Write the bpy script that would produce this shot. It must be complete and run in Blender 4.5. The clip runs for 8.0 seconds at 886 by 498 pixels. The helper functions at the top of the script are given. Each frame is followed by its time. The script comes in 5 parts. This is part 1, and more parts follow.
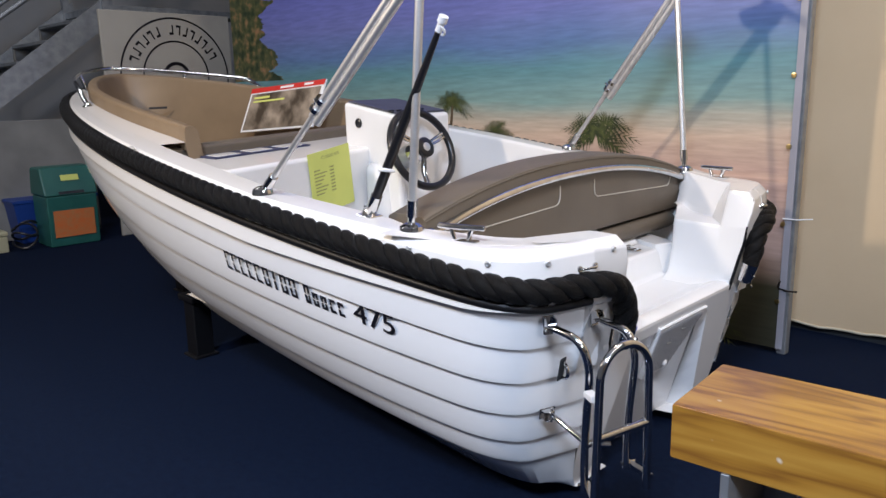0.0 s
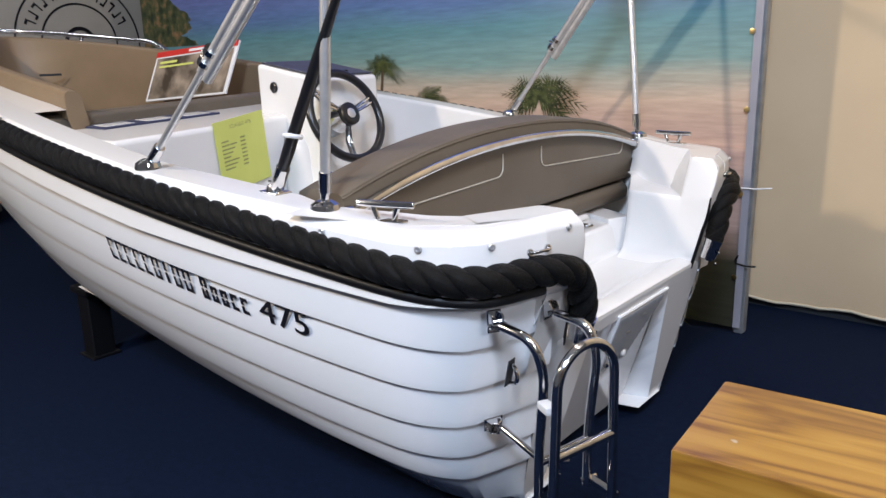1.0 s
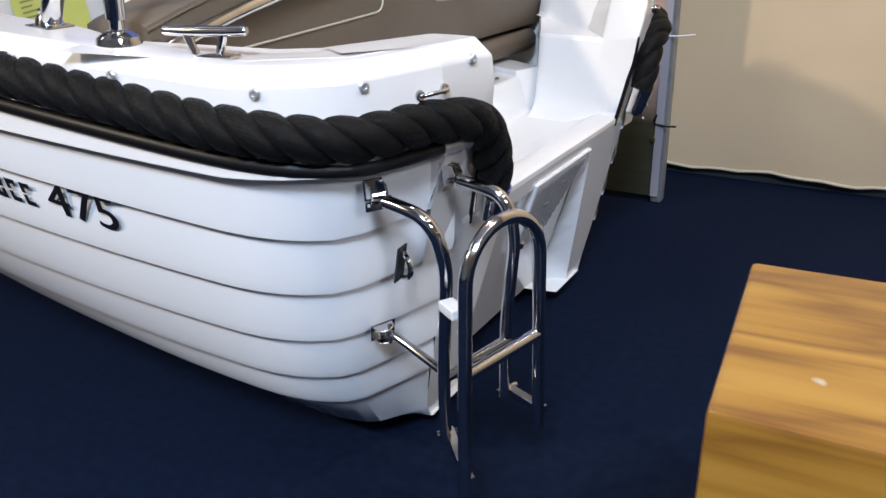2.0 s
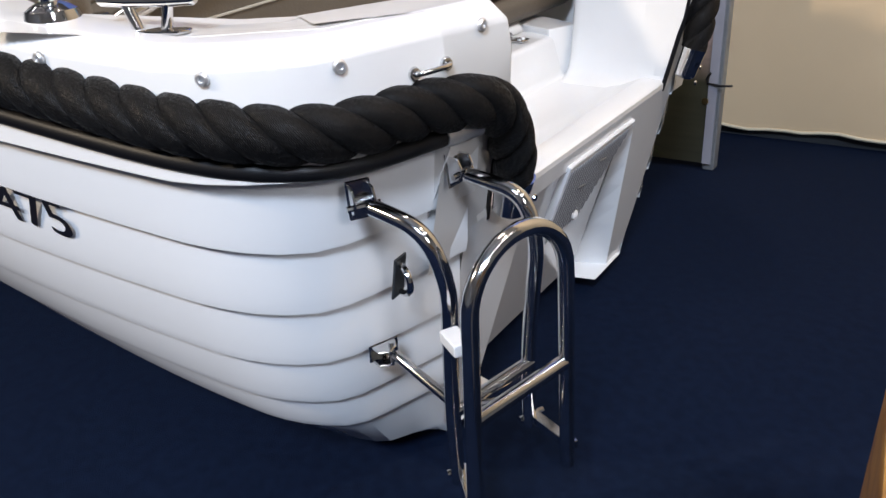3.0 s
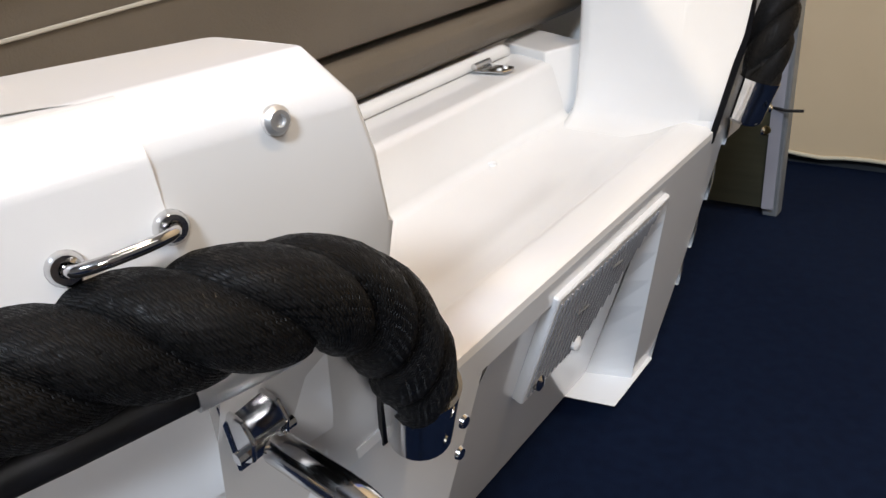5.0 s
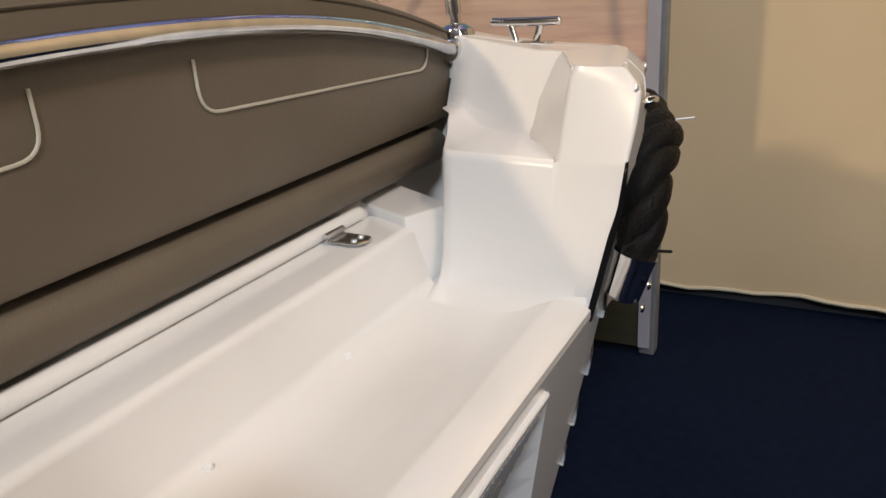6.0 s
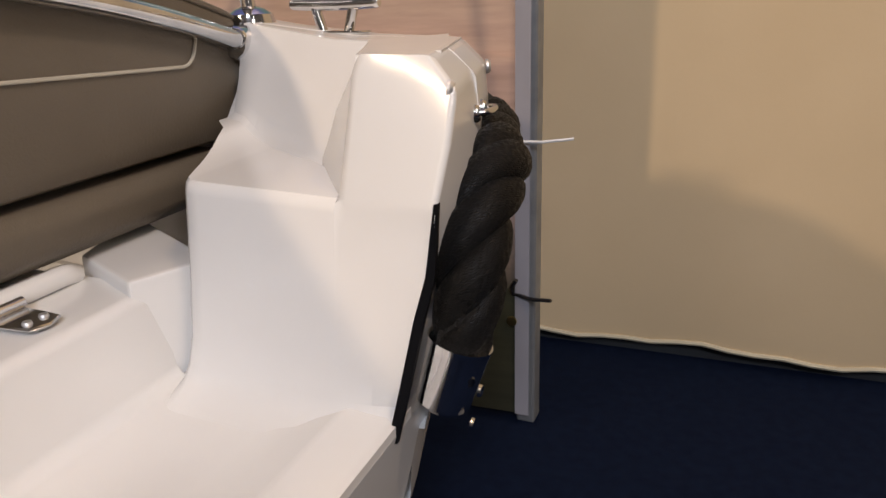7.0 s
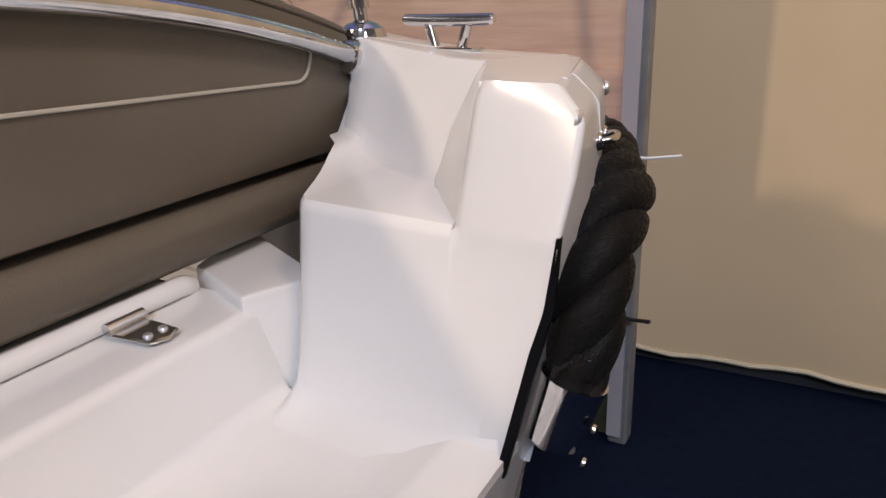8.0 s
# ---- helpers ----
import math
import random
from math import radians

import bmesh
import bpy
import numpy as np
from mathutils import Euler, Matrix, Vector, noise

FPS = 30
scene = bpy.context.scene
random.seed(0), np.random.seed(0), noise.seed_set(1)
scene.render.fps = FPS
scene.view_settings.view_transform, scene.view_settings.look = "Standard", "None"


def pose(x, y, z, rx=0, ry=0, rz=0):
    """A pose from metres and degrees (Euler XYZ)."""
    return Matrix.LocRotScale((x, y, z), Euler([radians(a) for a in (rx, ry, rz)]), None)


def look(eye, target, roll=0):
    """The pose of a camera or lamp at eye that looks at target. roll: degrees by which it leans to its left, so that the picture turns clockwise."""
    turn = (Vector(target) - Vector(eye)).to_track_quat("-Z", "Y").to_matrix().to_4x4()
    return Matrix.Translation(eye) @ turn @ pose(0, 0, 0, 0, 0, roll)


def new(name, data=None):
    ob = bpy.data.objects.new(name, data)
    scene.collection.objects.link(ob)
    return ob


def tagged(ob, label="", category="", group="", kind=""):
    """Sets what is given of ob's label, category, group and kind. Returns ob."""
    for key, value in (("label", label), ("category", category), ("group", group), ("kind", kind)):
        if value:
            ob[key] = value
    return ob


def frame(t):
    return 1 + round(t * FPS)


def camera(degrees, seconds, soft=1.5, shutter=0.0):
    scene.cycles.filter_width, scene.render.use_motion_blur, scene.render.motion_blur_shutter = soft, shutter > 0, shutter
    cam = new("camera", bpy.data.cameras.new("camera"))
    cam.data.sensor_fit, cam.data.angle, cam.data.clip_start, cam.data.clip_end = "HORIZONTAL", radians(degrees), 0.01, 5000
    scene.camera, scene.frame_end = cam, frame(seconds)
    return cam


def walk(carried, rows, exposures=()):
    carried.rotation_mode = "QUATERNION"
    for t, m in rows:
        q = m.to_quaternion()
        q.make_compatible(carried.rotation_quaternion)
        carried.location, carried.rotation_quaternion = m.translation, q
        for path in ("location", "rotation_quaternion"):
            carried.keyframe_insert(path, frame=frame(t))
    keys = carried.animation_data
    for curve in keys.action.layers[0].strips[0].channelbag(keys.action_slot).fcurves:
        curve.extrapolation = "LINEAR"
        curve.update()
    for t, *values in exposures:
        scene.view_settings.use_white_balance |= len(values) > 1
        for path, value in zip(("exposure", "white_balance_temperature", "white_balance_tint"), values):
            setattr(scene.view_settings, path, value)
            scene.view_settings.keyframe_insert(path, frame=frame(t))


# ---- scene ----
cam = camera(61.6, 8.0)
PATH = [
    (0, (-0.755, 2.087, 1.201), (0.621, 0.697, 0.783), -1.2),
    (0.5, (-0.706, 2.01, 1.182), (0.651, 0.602, 0.761), -1.7),
    (1, (-0.551, 1.821, 1.142), (0.698, 0.337, 0.656), -1.4),
    (1.5, (-0.426, 1.668, 1.072), (0.653, 0.088, 0.492), -1.3),
    (2, (-0.339, 1.48, 0.977), (0.645, -0.077, 0.196), -1.8),
    (2.2, (-0.324, 1.407, 0.955), (0.668, -0.111, 0.11), -2.2),
    (3.3, (-0.225, 1.2, 0.965), (0.845, -0.241, 0.083), -4.4),
    (3.5, (-0.187, 1.128, 0.97), (0.824, -0.367, 0.11), -3.9),
    (4, (-0.102, 0.945, 0.949), (0.739, -0.688, 0.156), -1.6),
    (4.2, (-0.085, 0.865, 0.912), (0.804, -0.755, 0.145), -2.3),
    (5.3, (-0.053, 0.68, 0.901), (1.124, -0.651, -0.018), -6.6),
    (5.5, (-0.039, 0.651, 0.921), (1.121, -0.707, 0.022), -6.1),
    (6, (0.013, 0.528, 0.956), (0.928, -1.117, 0.281), -3.7),
    (6.5, (0.037, 0.316, 0.918), (0.749, -1.466, 0.353), -1.9),
    (7, (0.029, 0.144, 0.882), (0.74, -1.615, 0.25), -1.8),
    (7.5, (0.052, 0.108, 0.879), (0.83, -1.619, 0.235), -1.6),
    (8, (0.067, 0.135, 0.903), (0.973, -1.534, 0.275), -1.6),
]
walk(cam, [(t, look(eye, target, roll)) for t, eye, target, roll in PATH], [(0, 0.14, 5750, 14), (2, 0.20, 5700, 12), (4, 0.22, 6150, 13), (5.5, 0.06, 6450, 11), (6, -0.20, 6800, 13), (6.5, -0.28, 7050, 16), (8, -0.28, 6400, 20)])

# ---- light: exhibition hall, warm spots high up, cooler wash from the port side, added fills ----
world = bpy.data.worlds.new("hall")
scene.world = world
world.use_nodes = True
world.node_tree.nodes["Background"].inputs[0].default_value = (0.55, 0.62, 0.75, 1)
world.node_tree.nodes["Background"].inputs[1].default_value = 0.04


def lamp(name, eye, target, watts, size, colour, spread=180):
    data = bpy.data.lights.new(name, "AREA")
    data.energy, data.size, data.color, data.spread = watts, size, colour, radians(spread)
    ob = new(name, data)
    ob.matrix_world = look(eye, target)
    return ob


lamp("hall_light", (2.3, 3.3, 2.7), (1.4, -0.8, 0.8), 84, 0.2, (1.0, 0.79, 0.54))
lamp("hall_light", (-1.3, 3.8, 3.9), (0.8, 0.5, 0.4), 190, 0.8, (0.78, 0.88, 1.0))
# unseen fill lamp astern, added to lift the transom and port quarter
lamp("hall_light", (-3.2, 2.7, 2.7), (0.3, 0.6, 0.3), 5, 0.6, (1.0, 0.96, 0.92), 60)
lamp("hall_light", (-1.6, 0.4, 3.9), (0.0, -1.6, 1.3), 44, 0.3, (1.0, 0.76, 0.50))
lamp("hall_light", (1.2, -0.2, 4.5), (0.8, -0.3, 0.5), 24, 0.5, (1.0, 0.80, 0.62))
# two unseen long lamps, added to give the polished steel bright reflections
for x in (-3.5, 5.5):
    long_fill = lamp("tube_light", (x, 1.5, 4.85), (x, 1.5, 0), 40, 0.25, (1.0, 0.95, 0.88))
    long_fill.data.shape, long_fill.data.size_y = "RECTANGLE", 5.0


# ---- materials ----
def material(name, colour, rough=0.5, metal=0.0, second=None, scale=8.0, bump=0.0, bump_scale=60.0, coat=0.0, stretch=(1, 1, 1), spec=0.5):
    m = bpy.data.materials.new(name)
    m.use_nodes = True
    n, l = m.node_tree.nodes, m.node_tree.links
    b = n["Principled BSDF"]
    b.inputs["Roughness"].default_value, b.inputs["Metallic"].default_value = rough, metal
    b.inputs["Coat Weight"].default_value = coat
    b.inputs["Specular IOR Level"].default_value = spec
    b.inputs["Coat Roughness"].default_value = 0.06
    co = n.new("ShaderNodeTexCoord")
    mp = n.new("ShaderNodeMapping")
    mp.inputs["Scale"].default_value = stretch
    l.new(co.outputs["Object"], mp.inputs["Vector"])
    if second is None:
        second = tuple(c * 0.9 for c in colour)
    nz = n.new("ShaderNodeTexNoise")
    nz.inputs["Scale"].default_value, nz.inputs["Detail"].default_value = scale, 6
    l.new(mp.outputs[0], nz.inputs["Vector"])
    rp = n.new("ShaderNodeValToRGB")
    rp.color_ramp.elements[0].position, rp.color_ramp.elements[1].position = 0.35, 0.7
    rp.color_ramp.elements[0].color, rp.color_ramp.elements[1].color = (*colour, 1), (*second, 1)
    l.new(nz.outputs[0], rp.inputs[0])
    l.new(rp.outputs[0], b.inputs["Base Color"])
    rr = n.new("ShaderNodeMapRange")
    rr.inputs["To Min"].default_value, rr.inputs["To Max"].default_value = max(rough - 0.05, 0.02), min(rough + 0.07, 1)
    l.new(nz.outputs[0], rr.inputs[0])
    l.new(rr.outputs[0], b.inputs["Roughness"])
    if bump:
        fz = n.new("ShaderNodeTexNoise")
        fz.inputs["Scale"].default_value, fz.inputs["Detail"].default_value = bump_scale, 4
        l.new(mp.outputs[0], fz.inputs["Vector"])
        bp = n.new("ShaderNodeBump")
        bp.inputs["Strength"].default_value, bp.inputs["Distance"].default_value = bump, 0.004
        l.new(fz.outputs[0], bp.inputs["Height"])
        l.new(bp.outputs[0], b.inputs["Normal"])
    return m


GEL = material("white_gelcoat", (0.80, 0.81, 0.82), 0.16, second=(0.77, 0.78, 0.79), scale=3, coat=0.5)
GELIN = material("white_deck_gelcoat", (0.80, 0.79, 0.77), 0.2, second=(0.76, 0.75, 0.73), scale=4, coat=0.4)
ROPE = material("black_rope", (0.003, 0.003, 0.0034), 0.6, second=(0.009, 0.0088, 0.0092), scale=160, bump=0.7, bump_scale=420, spec=0.3)
RUBBER = material("black_rubber", (0.005, 0.005, 0.006), 0.45, spec=0.3)
CHROME = material("polished_steel", (0.72, 0.72, 0.72), 0.10, 1.0, second=(0.55, 0.55, 0.56), scale=25)
ALU = material("brushed_aluminium", (0.80, 0.80, 0.80), 0.40, 0.85, second=(0.66, 0.67, 0.68), scale=30)
GALV = material("galvanised_steel", (0.36, 0.38, 0.40), 0.5, 0.7, second=(0.25, 0.27, 0.29), scale=14)
VINYL = material("taupe_vinyl", (0.132, 0.107, 0.078), 0.5, second=(0.116, 0.094, 0.068), scale=6, bump=0.25, bump_scale=300)
PIPING = material("pale_piping", (0.50, 0.46, 0.38), 0.45)
TAN = material("tan_vinyl", (0.21, 0.15, 0.088), 0.5, second=(0.185, 0.13, 0.075), scale=6, bump=0.2, bump_scale=260)
CARPET = material("navy_carpet", (0.0030, 0.0074, 0.024), 0.95, second=(0.0052, 0.0118, 0.034), scale=40, bump=0.8, bump_scale=500, spec=0.1)
WALL = material("beige_cloth", (0.66, 0.52, 0.335), 0.85, second=(0.61, 0.475, 0.30), scale=2.5, bump=0.08, bump_scale=90)
GREY = material("grey_panel", (0.22, 0.22, 0.21), 0.75, second=(0.16, 0.16, 0.155), scale=3)
DARK = material("dark_metal", (0.03, 0.035, 0.04), 0.5, second=(0.02, 0.022, 0.026))
BLACK = material("black_plastic", (0.012, 0.012, 0.014), 0.3)
INK = material("black_vinyl_lettering", (0.008, 0.008, 0.012), 0.3)
WHITE = material("white_plastic", (0.8, 0.8, 0.8), 0.4)
YELLOW = material("yellow_paper", (0.62, 0.66, 0.16), 0.7, second=(0.58, 0.62, 0.15))
PRINT = material("grey_print", (0.30, 0.31, 0.11), 0.7)
GREEN = material("green_plastic", (0.02, 0.10, 0.085), 0.4, second=(0.025, 0.12, 0.10))
ORANGE = material("orange_label", (0.55, 0.14, 0.03), 0.6, second=(0.45, 0.18, 0.06), scale=25)
BLUE = material("blue_plastic", (0.01, 0.04, 0.22), 0.4)
RED = material("red_print", (0.55, 0.03, 0.02), 0.5)
SLATE = material("grey_slat", (0.29, 0.29, 0.30), 0.6)
PALE = material("hall_grey", (0.42, 0.42, 0.42), 0.8, second=(0.36, 0.36, 0.36), scale=1.5)
BRASS = material("brass_eyelet", (0.55, 0.42, 0.18), 0.3, 1.0)
BOARD = material("sign_board", (0.40, 0.38, 0.33), 0.7, second=(0.36, 0.34, 0.30), scale=3)


def wood_material():
    m = bpy.data.materials.new("varnished_pine")
    m.use_nodes = True
    n, l = m.node_tree.nodes, m.node_tree.links
    b = n["Principled BSDF"]
    b.inputs["Roughness"].default_value, b.inputs["Coat Weight"].default_value, b.inputs["Coat Roughness"].default_value = 0.4, 0.5, 0.12
    co = n.new("ShaderNodeTexCoord")
    mp = n.new("ShaderNodeMapping")
    mp.inputs["Scale"].default_value = (1.1, 7, 7)
    l.new(co.outputs["Object"], mp.inputs["Vector"])
    big = n.new("ShaderNodeTexNoise")
    big.inputs["Scale"].default_value, big.inputs["Detail"].default_value = 1.1, 3
    l.new(mp.outputs[0], big.inputs["Vector"])
    rings = n.new("ShaderNodeMath")
    rings.operation = "MULTIPLY"
    rings.inputs[1].default_value = 9.0
    l.new(big.outputs[0], rings.inputs[0])
    saw = n.new("ShaderNodeMath")
    saw.operation = "PINGPONG"
    saw.inputs[1].default_value = 0.5
    l.new(rings.outputs[0], saw.inputs[0])
    mp2 = n.new("ShaderNodeMapping")
    mp2.inputs["Scale"].default_value = (3, 90, 90)
    l.new(co.outputs["Object"], mp2.inputs["Vector"])
    fine = n.new("ShaderNodeTexNoise")
    fine.inputs["Scale"].default_value, fine.inputs["Detail"].default_value = 1.5, 5
    l.new(mp2.outputs[0], fine.inputs["Vector"])
    add = n.new("ShaderNodeMath")
    add.operation = "MULTIPLY_ADD"
    add.inputs[1].default_value = 0.5
    l.new(fine.outputs[0], add.inputs[0])
    l.new(saw.outputs[0], add.inputs[2])
    rp = n.new("ShaderNodeValToRGB")
    e = rp.color_ramp.elements
    e[0].position, e[0].color = 0.22, (0.17, 0.07, 0.009, 1)
    e[1].position, e[1].color = 0.75, (0.37, 0.20, 0.03, 1)
    k = e.new(0.45)
    k.color = (0.30, 0.148, 0.018, 1)
    l.new(add.outputs[0], rp.inputs[0])
    # scuffs of pale paint
    sc = n.new("ShaderNodeTexNoise")
    sc.inputs["Scale"].default_value, sc.inputs["Detail"].default_value = 17, 2
    l.new(co.outputs["Object"], sc.inputs["Vector"])
    th = n.new("ShaderNodeMapRange")
    th.inputs["From Min"].default_value, th.inputs["From Max"].default_value = 0.735, 0.77
    l.new(sc.outputs[0], th.inputs[0])
    mx = n.new("ShaderNodeMix")
    mx.data_type = "RGBA"
    l.new(th.outputs[0], mx.inputs[0])
    l.new(rp.outputs[0], mx.inputs[6])
    mx.inputs[7].default_value = (0.6, 0.58, 0.52, 1)
    l.new(mx.outputs[2], b.inputs["Base Color"])
    bp = n.new("ShaderNodeBump")
    bp.inputs["Strength"].default_value, bp.inputs["Distance"].default_value = 0.25, 0.002
    l.new(add.outputs[0], bp.inputs["Height"])
    l.new(bp.outputs[0], b.inputs["Normal"])
    return m


def woven_material():
    """Black braided cover: short stitches in rows along the strand."""
    m = bpy.data.materials.new("woven_black_rope")
    m.use_nodes = True
    n, l = m.node_tree.nodes, m.node_tree.links
    b = n["Principled BSDF"]
    uv = n.new("ShaderNodeUVMap")
    uv.uv_map = "weave"
    bk = n.new("ShaderNodeTexBrick")
    bk.offset = 0.5
    bk.inputs["Scale"].default_value = 1.0
    bk.inputs["Brick Width"].default_value, bk.inputs["Row Height"].default_value = 0.0056, 0.0030
    bk.inputs["Mortar Size"].default_value, bk.inputs["Mortar Smooth"].default_value = 0.0009, 0.8
    bk.inputs["Color1"].default_value, bk.inputs["Color2"].default_value = (0.0026, 0.0026, 0.003, 1), (0.0062, 0.006, 0.0066, 1)
    bk.inputs["Mortar"].default_value = (0.0008, 0.0008, 0.0009, 1)
    l.new(uv.outputs[0], bk.inputs["Vector"])
    l.new(bk.outputs["Color"], b.inputs["Base Color"])
    co = n.new("ShaderNodeTexCoord")
    nz = n.new("ShaderNodeTexNoise")
    nz.inputs["Scale"].default_value, nz.inputs["Detail"].default_value = 260, 3
    l.new(co.outputs["Object"], nz.inputs["Vector"])
    rr = n.new("ShaderNodeMapRange")
    rr.inputs["From Min"].default_value, rr.inputs["From Max"].default_value = 0.35, 0.65
    rr.inputs["To Min"].default_value, rr.inputs["To Max"].default_value = 0.34, 0.75
    l.new(nz.outputs[0], rr.inputs[0])
    l.new(rr.outputs[0], b.inputs["Roughness"])
    b.inputs["Specular IOR Level"].default_value = 0.24
    sub = n.new("ShaderNodeMath")
    sub.operation = "MULTIPLY_ADD"
    sub.inputs[1].default_value = -1.0
    l.new(bk.outputs["Fac"], sub.inputs[0])
    l.new(nz.outputs[0], sub.inputs[2])
    bp = n.new("ShaderNodeBump")
    bp.inputs["Strength"].default_value, bp.inputs["Distance"].default_value = 0.9, 0.0012
    l.new(sub.outputs[0], bp.inputs["Height"])
    l.new(bp.outputs[0], b.inputs["Normal"])
    return m


WEAVE = woven_material()
WOOD = wood_material()


# ---- mesh helpers ----
def soft_normals(me, limit=0.72):
    """Corner normals weighted by area, split at sharp turns, so that flat faces stay flat."""
    polys = me.polygons
    at = [[] for _ in me.vertices]
    info = [(p.normal.copy(), p.area) for p in polys]
    for p in polys:
        for v in p.vertices:
            at[v].append(p.index)
    low = math.cos(limit)
    out = []
    for p in polys:
        n0 = info[p.index][0]
        for v in p.vertices:
            s = Vector((0, 0, 0))
            for q in at[v]:
                n, area = info[q]
                if n.dot(n0) > low:
                    s += n * area
            out.append(s.normalized() if s.length > 1e-12 else n0)
    me.normals_split_custom_set(out)


def mesh_of(bm, name, mat, smooth=True):
    bmesh.ops.recalc_face_normals(bm, faces=bm.faces[:])
    me = bpy.data.meshes.new(name)
    bm.to_mesh(me)
    bm.free()
    me.materials.append(mat)
    if smooth:
        me.polygons.foreach_set("use_smooth", [True] * len(me.polygons))
        me.set_sharp_from_angle(angle=radians(38))
        if 1 < len(me.polygons) < 6000:
            soft_normals(me, radians(40))
    return me


def part(name, bm, mat, parent=None, label="", smooth=True):
    ob = new(name, mesh_of(bm, name, mat, smooth))
    if parent is not None:
        ob.parent = parent
        ob.matrix_parent_inverse = parent.matrix_basis.inverted()
    if label:
        tagged(ob, label)
    return ob


def thing(name, at, label, category, group="", kind=""):
    ob = new(name)
    ob.empty_display_size = 0.05
    ob.matrix_world = Matrix.Translation(at)
    return tagged(ob, label, category, group, kind)


def box(x0, y0, z0, x1, y1, z1, bevel=0.0, seg=2, m=None):
    bm = bmesh.new()
    bmesh.ops.create_cube(bm, size=1)
    for v in bm.verts:
        v.co = Vector(((x0 + x1) / 2 + v.co.x * (x1 - x0), (y0 + y1) / 2 + v.co.y * (y1 - y0), (z0 + z1) / 2 + v.co.z * (z1 - z0)))
    if bevel:
        bmesh.ops.bevel(bm, geom=bm.edges[:], offset=bevel, segments=seg, profile=0.5, affect="EDGES")
    if m is not None:
        bm.transform(m)
    return bm


def merge(*bms):
    out = bms[0]
    for b in bms[1:]:
        tmp = bpy.data.meshes.new("tmp")
        b.to_mesh(tmp)
        b.free()
        out.from_mesh(tmp)
        bpy.data.meshes.remove(tmp)
    return out


def frames_along(pts):
    """Tangent, side and up vectors along a line of points, without twist."""
    pts = [Vector(p) for p in pts]
    out, up = [], None
    for i, p in enumerate(pts):
        t = (pts[min(i + 1, len(pts) - 1)] - pts[max(i - 1, 0)]).normalized()
        if up is None:
            up = Vector((0, 0, 1)) if abs(t.z) < 0.9 else Vector((1, 0, 0))
        side = t.cross(up).normalized()
        up = side.cross(t).normalized()
        out.append((p, t, side, up))
    return out


def tube(pts, r, seg=12, radii=None):
    bm = bmesh.new()
    rings = []
    for i, (p, t, s, u) in enumerate(frames_along(pts)):
        q = radii[i] if radii else r
        rings.append([bm.verts.new(p + (s * math.cos(a) + u * math.sin(a)) * q) for a in [2 * math.pi * k / seg for k in range(seg)]])
    for a, b in zip(rings, rings[1:]):
        for k in range(seg):
            bm.faces.new((a[k], a[(k + 1) % seg], b[(k + 1) % seg], b[k]))
    bm.faces.new(rings[0][::-1])
    bm.faces.new(rings[-1])
    return bm


def rounded(points, radius, n=6):
    """A polyline with its inner corners rounded."""
    pts = [Vector(p) for p in points]
    out = [pts[0]]
    for a, b, c in zip(pts, pts[1:], pts[2:]):
        r = min(radius, (a - b).length * 0.49, (c - b).length * 0.49)
        p, q = b + (a - b).normalized() * r, b + (c - b).normalized() * r
        for i in range(n + 1):
            t = i / n
            out.append(p * (1 - t) ** 2 + b * 2 * t * (1 - t) + q * t * t)
    out.append(pts[-1])
    return out


def lathe(profile, seg=20, m=None):
    """A turned shape: (radius, height) pairs about z."""
    bm = bmesh.new()
    rings = [[bm.verts.new((r * math.cos(2 * math.pi * k / seg), r * math.sin(2 * math.pi * k / seg), z)) for k in range(seg)] for r, z in profile]
    for a, b in zip(rings, rings[1:]):
        for k in range(seg):
            bm.faces.new((a[k], a[(k + 1) % seg], b[(k + 1) % seg], b[k]))
    bm.faces.new(rings[0][::-1])
    bm.faces.new(rings[-1])
    if m is not None:
        bm.transform(m)
    return bm


def strip(rows, close=False):
    """A skin over rows of points."""
    bm = bmesh.new()
    grid = [[bm.verts.new(p) for p in row] for row in rows]
    for a, b in zip(grid, grid[1:]):
        for k in range(len(a) - 1):
            bm.faces.new((a[k], a[k + 1], b[k + 1], b[k]))
    if close:
        bm.faces.new(grid[0])
        bm.faces.new(grid[-1][::-1])
    return bm


def prism(poly, offset):
    """A flat polygon pushed along offset into a solid."""
    bm = bmesh.new()
    a = [bm.verts.new(p) for p in poly]
    b = [bm.verts.new(Vector(p) + Vector(offset)) for p in poly]
    bm.faces.new(a[::-1])
    bm.faces.new(b)
    for i in range(len(a)):
        j = (i + 1) % len(a)
        bm.faces.new((a[i], a[j], b[j], b[i]))
    return bm


def bevelled(bm, r, seg=3):
    bmesh.ops.bevel(bm, geom=bm.edges[:], offset=r, segments=seg, profile=0.5, affect="EDGES")
    return bm


def softened(bm, r, seg=3, sharp=0.38):
    """Rounds only the edges that turn sharply."""
    bmesh.ops.recalc_face_normals(bm, faces=bm.faces[:])
    edges = [e for e in bm.edges if len(e.link_faces) == 2 and e.calc_face_angle(0) > sharp]
    bmesh.ops.bevel(bm, geom=edges, offset=r, segments=seg, profile=0.5, affect="EDGES")
    return bm


# ---- the hall ----
def structure(name, bm, mat, label, category, smooth=False):
    return tagged(part(name, bm, mat, None, label, smooth), "", category, "", "structure")


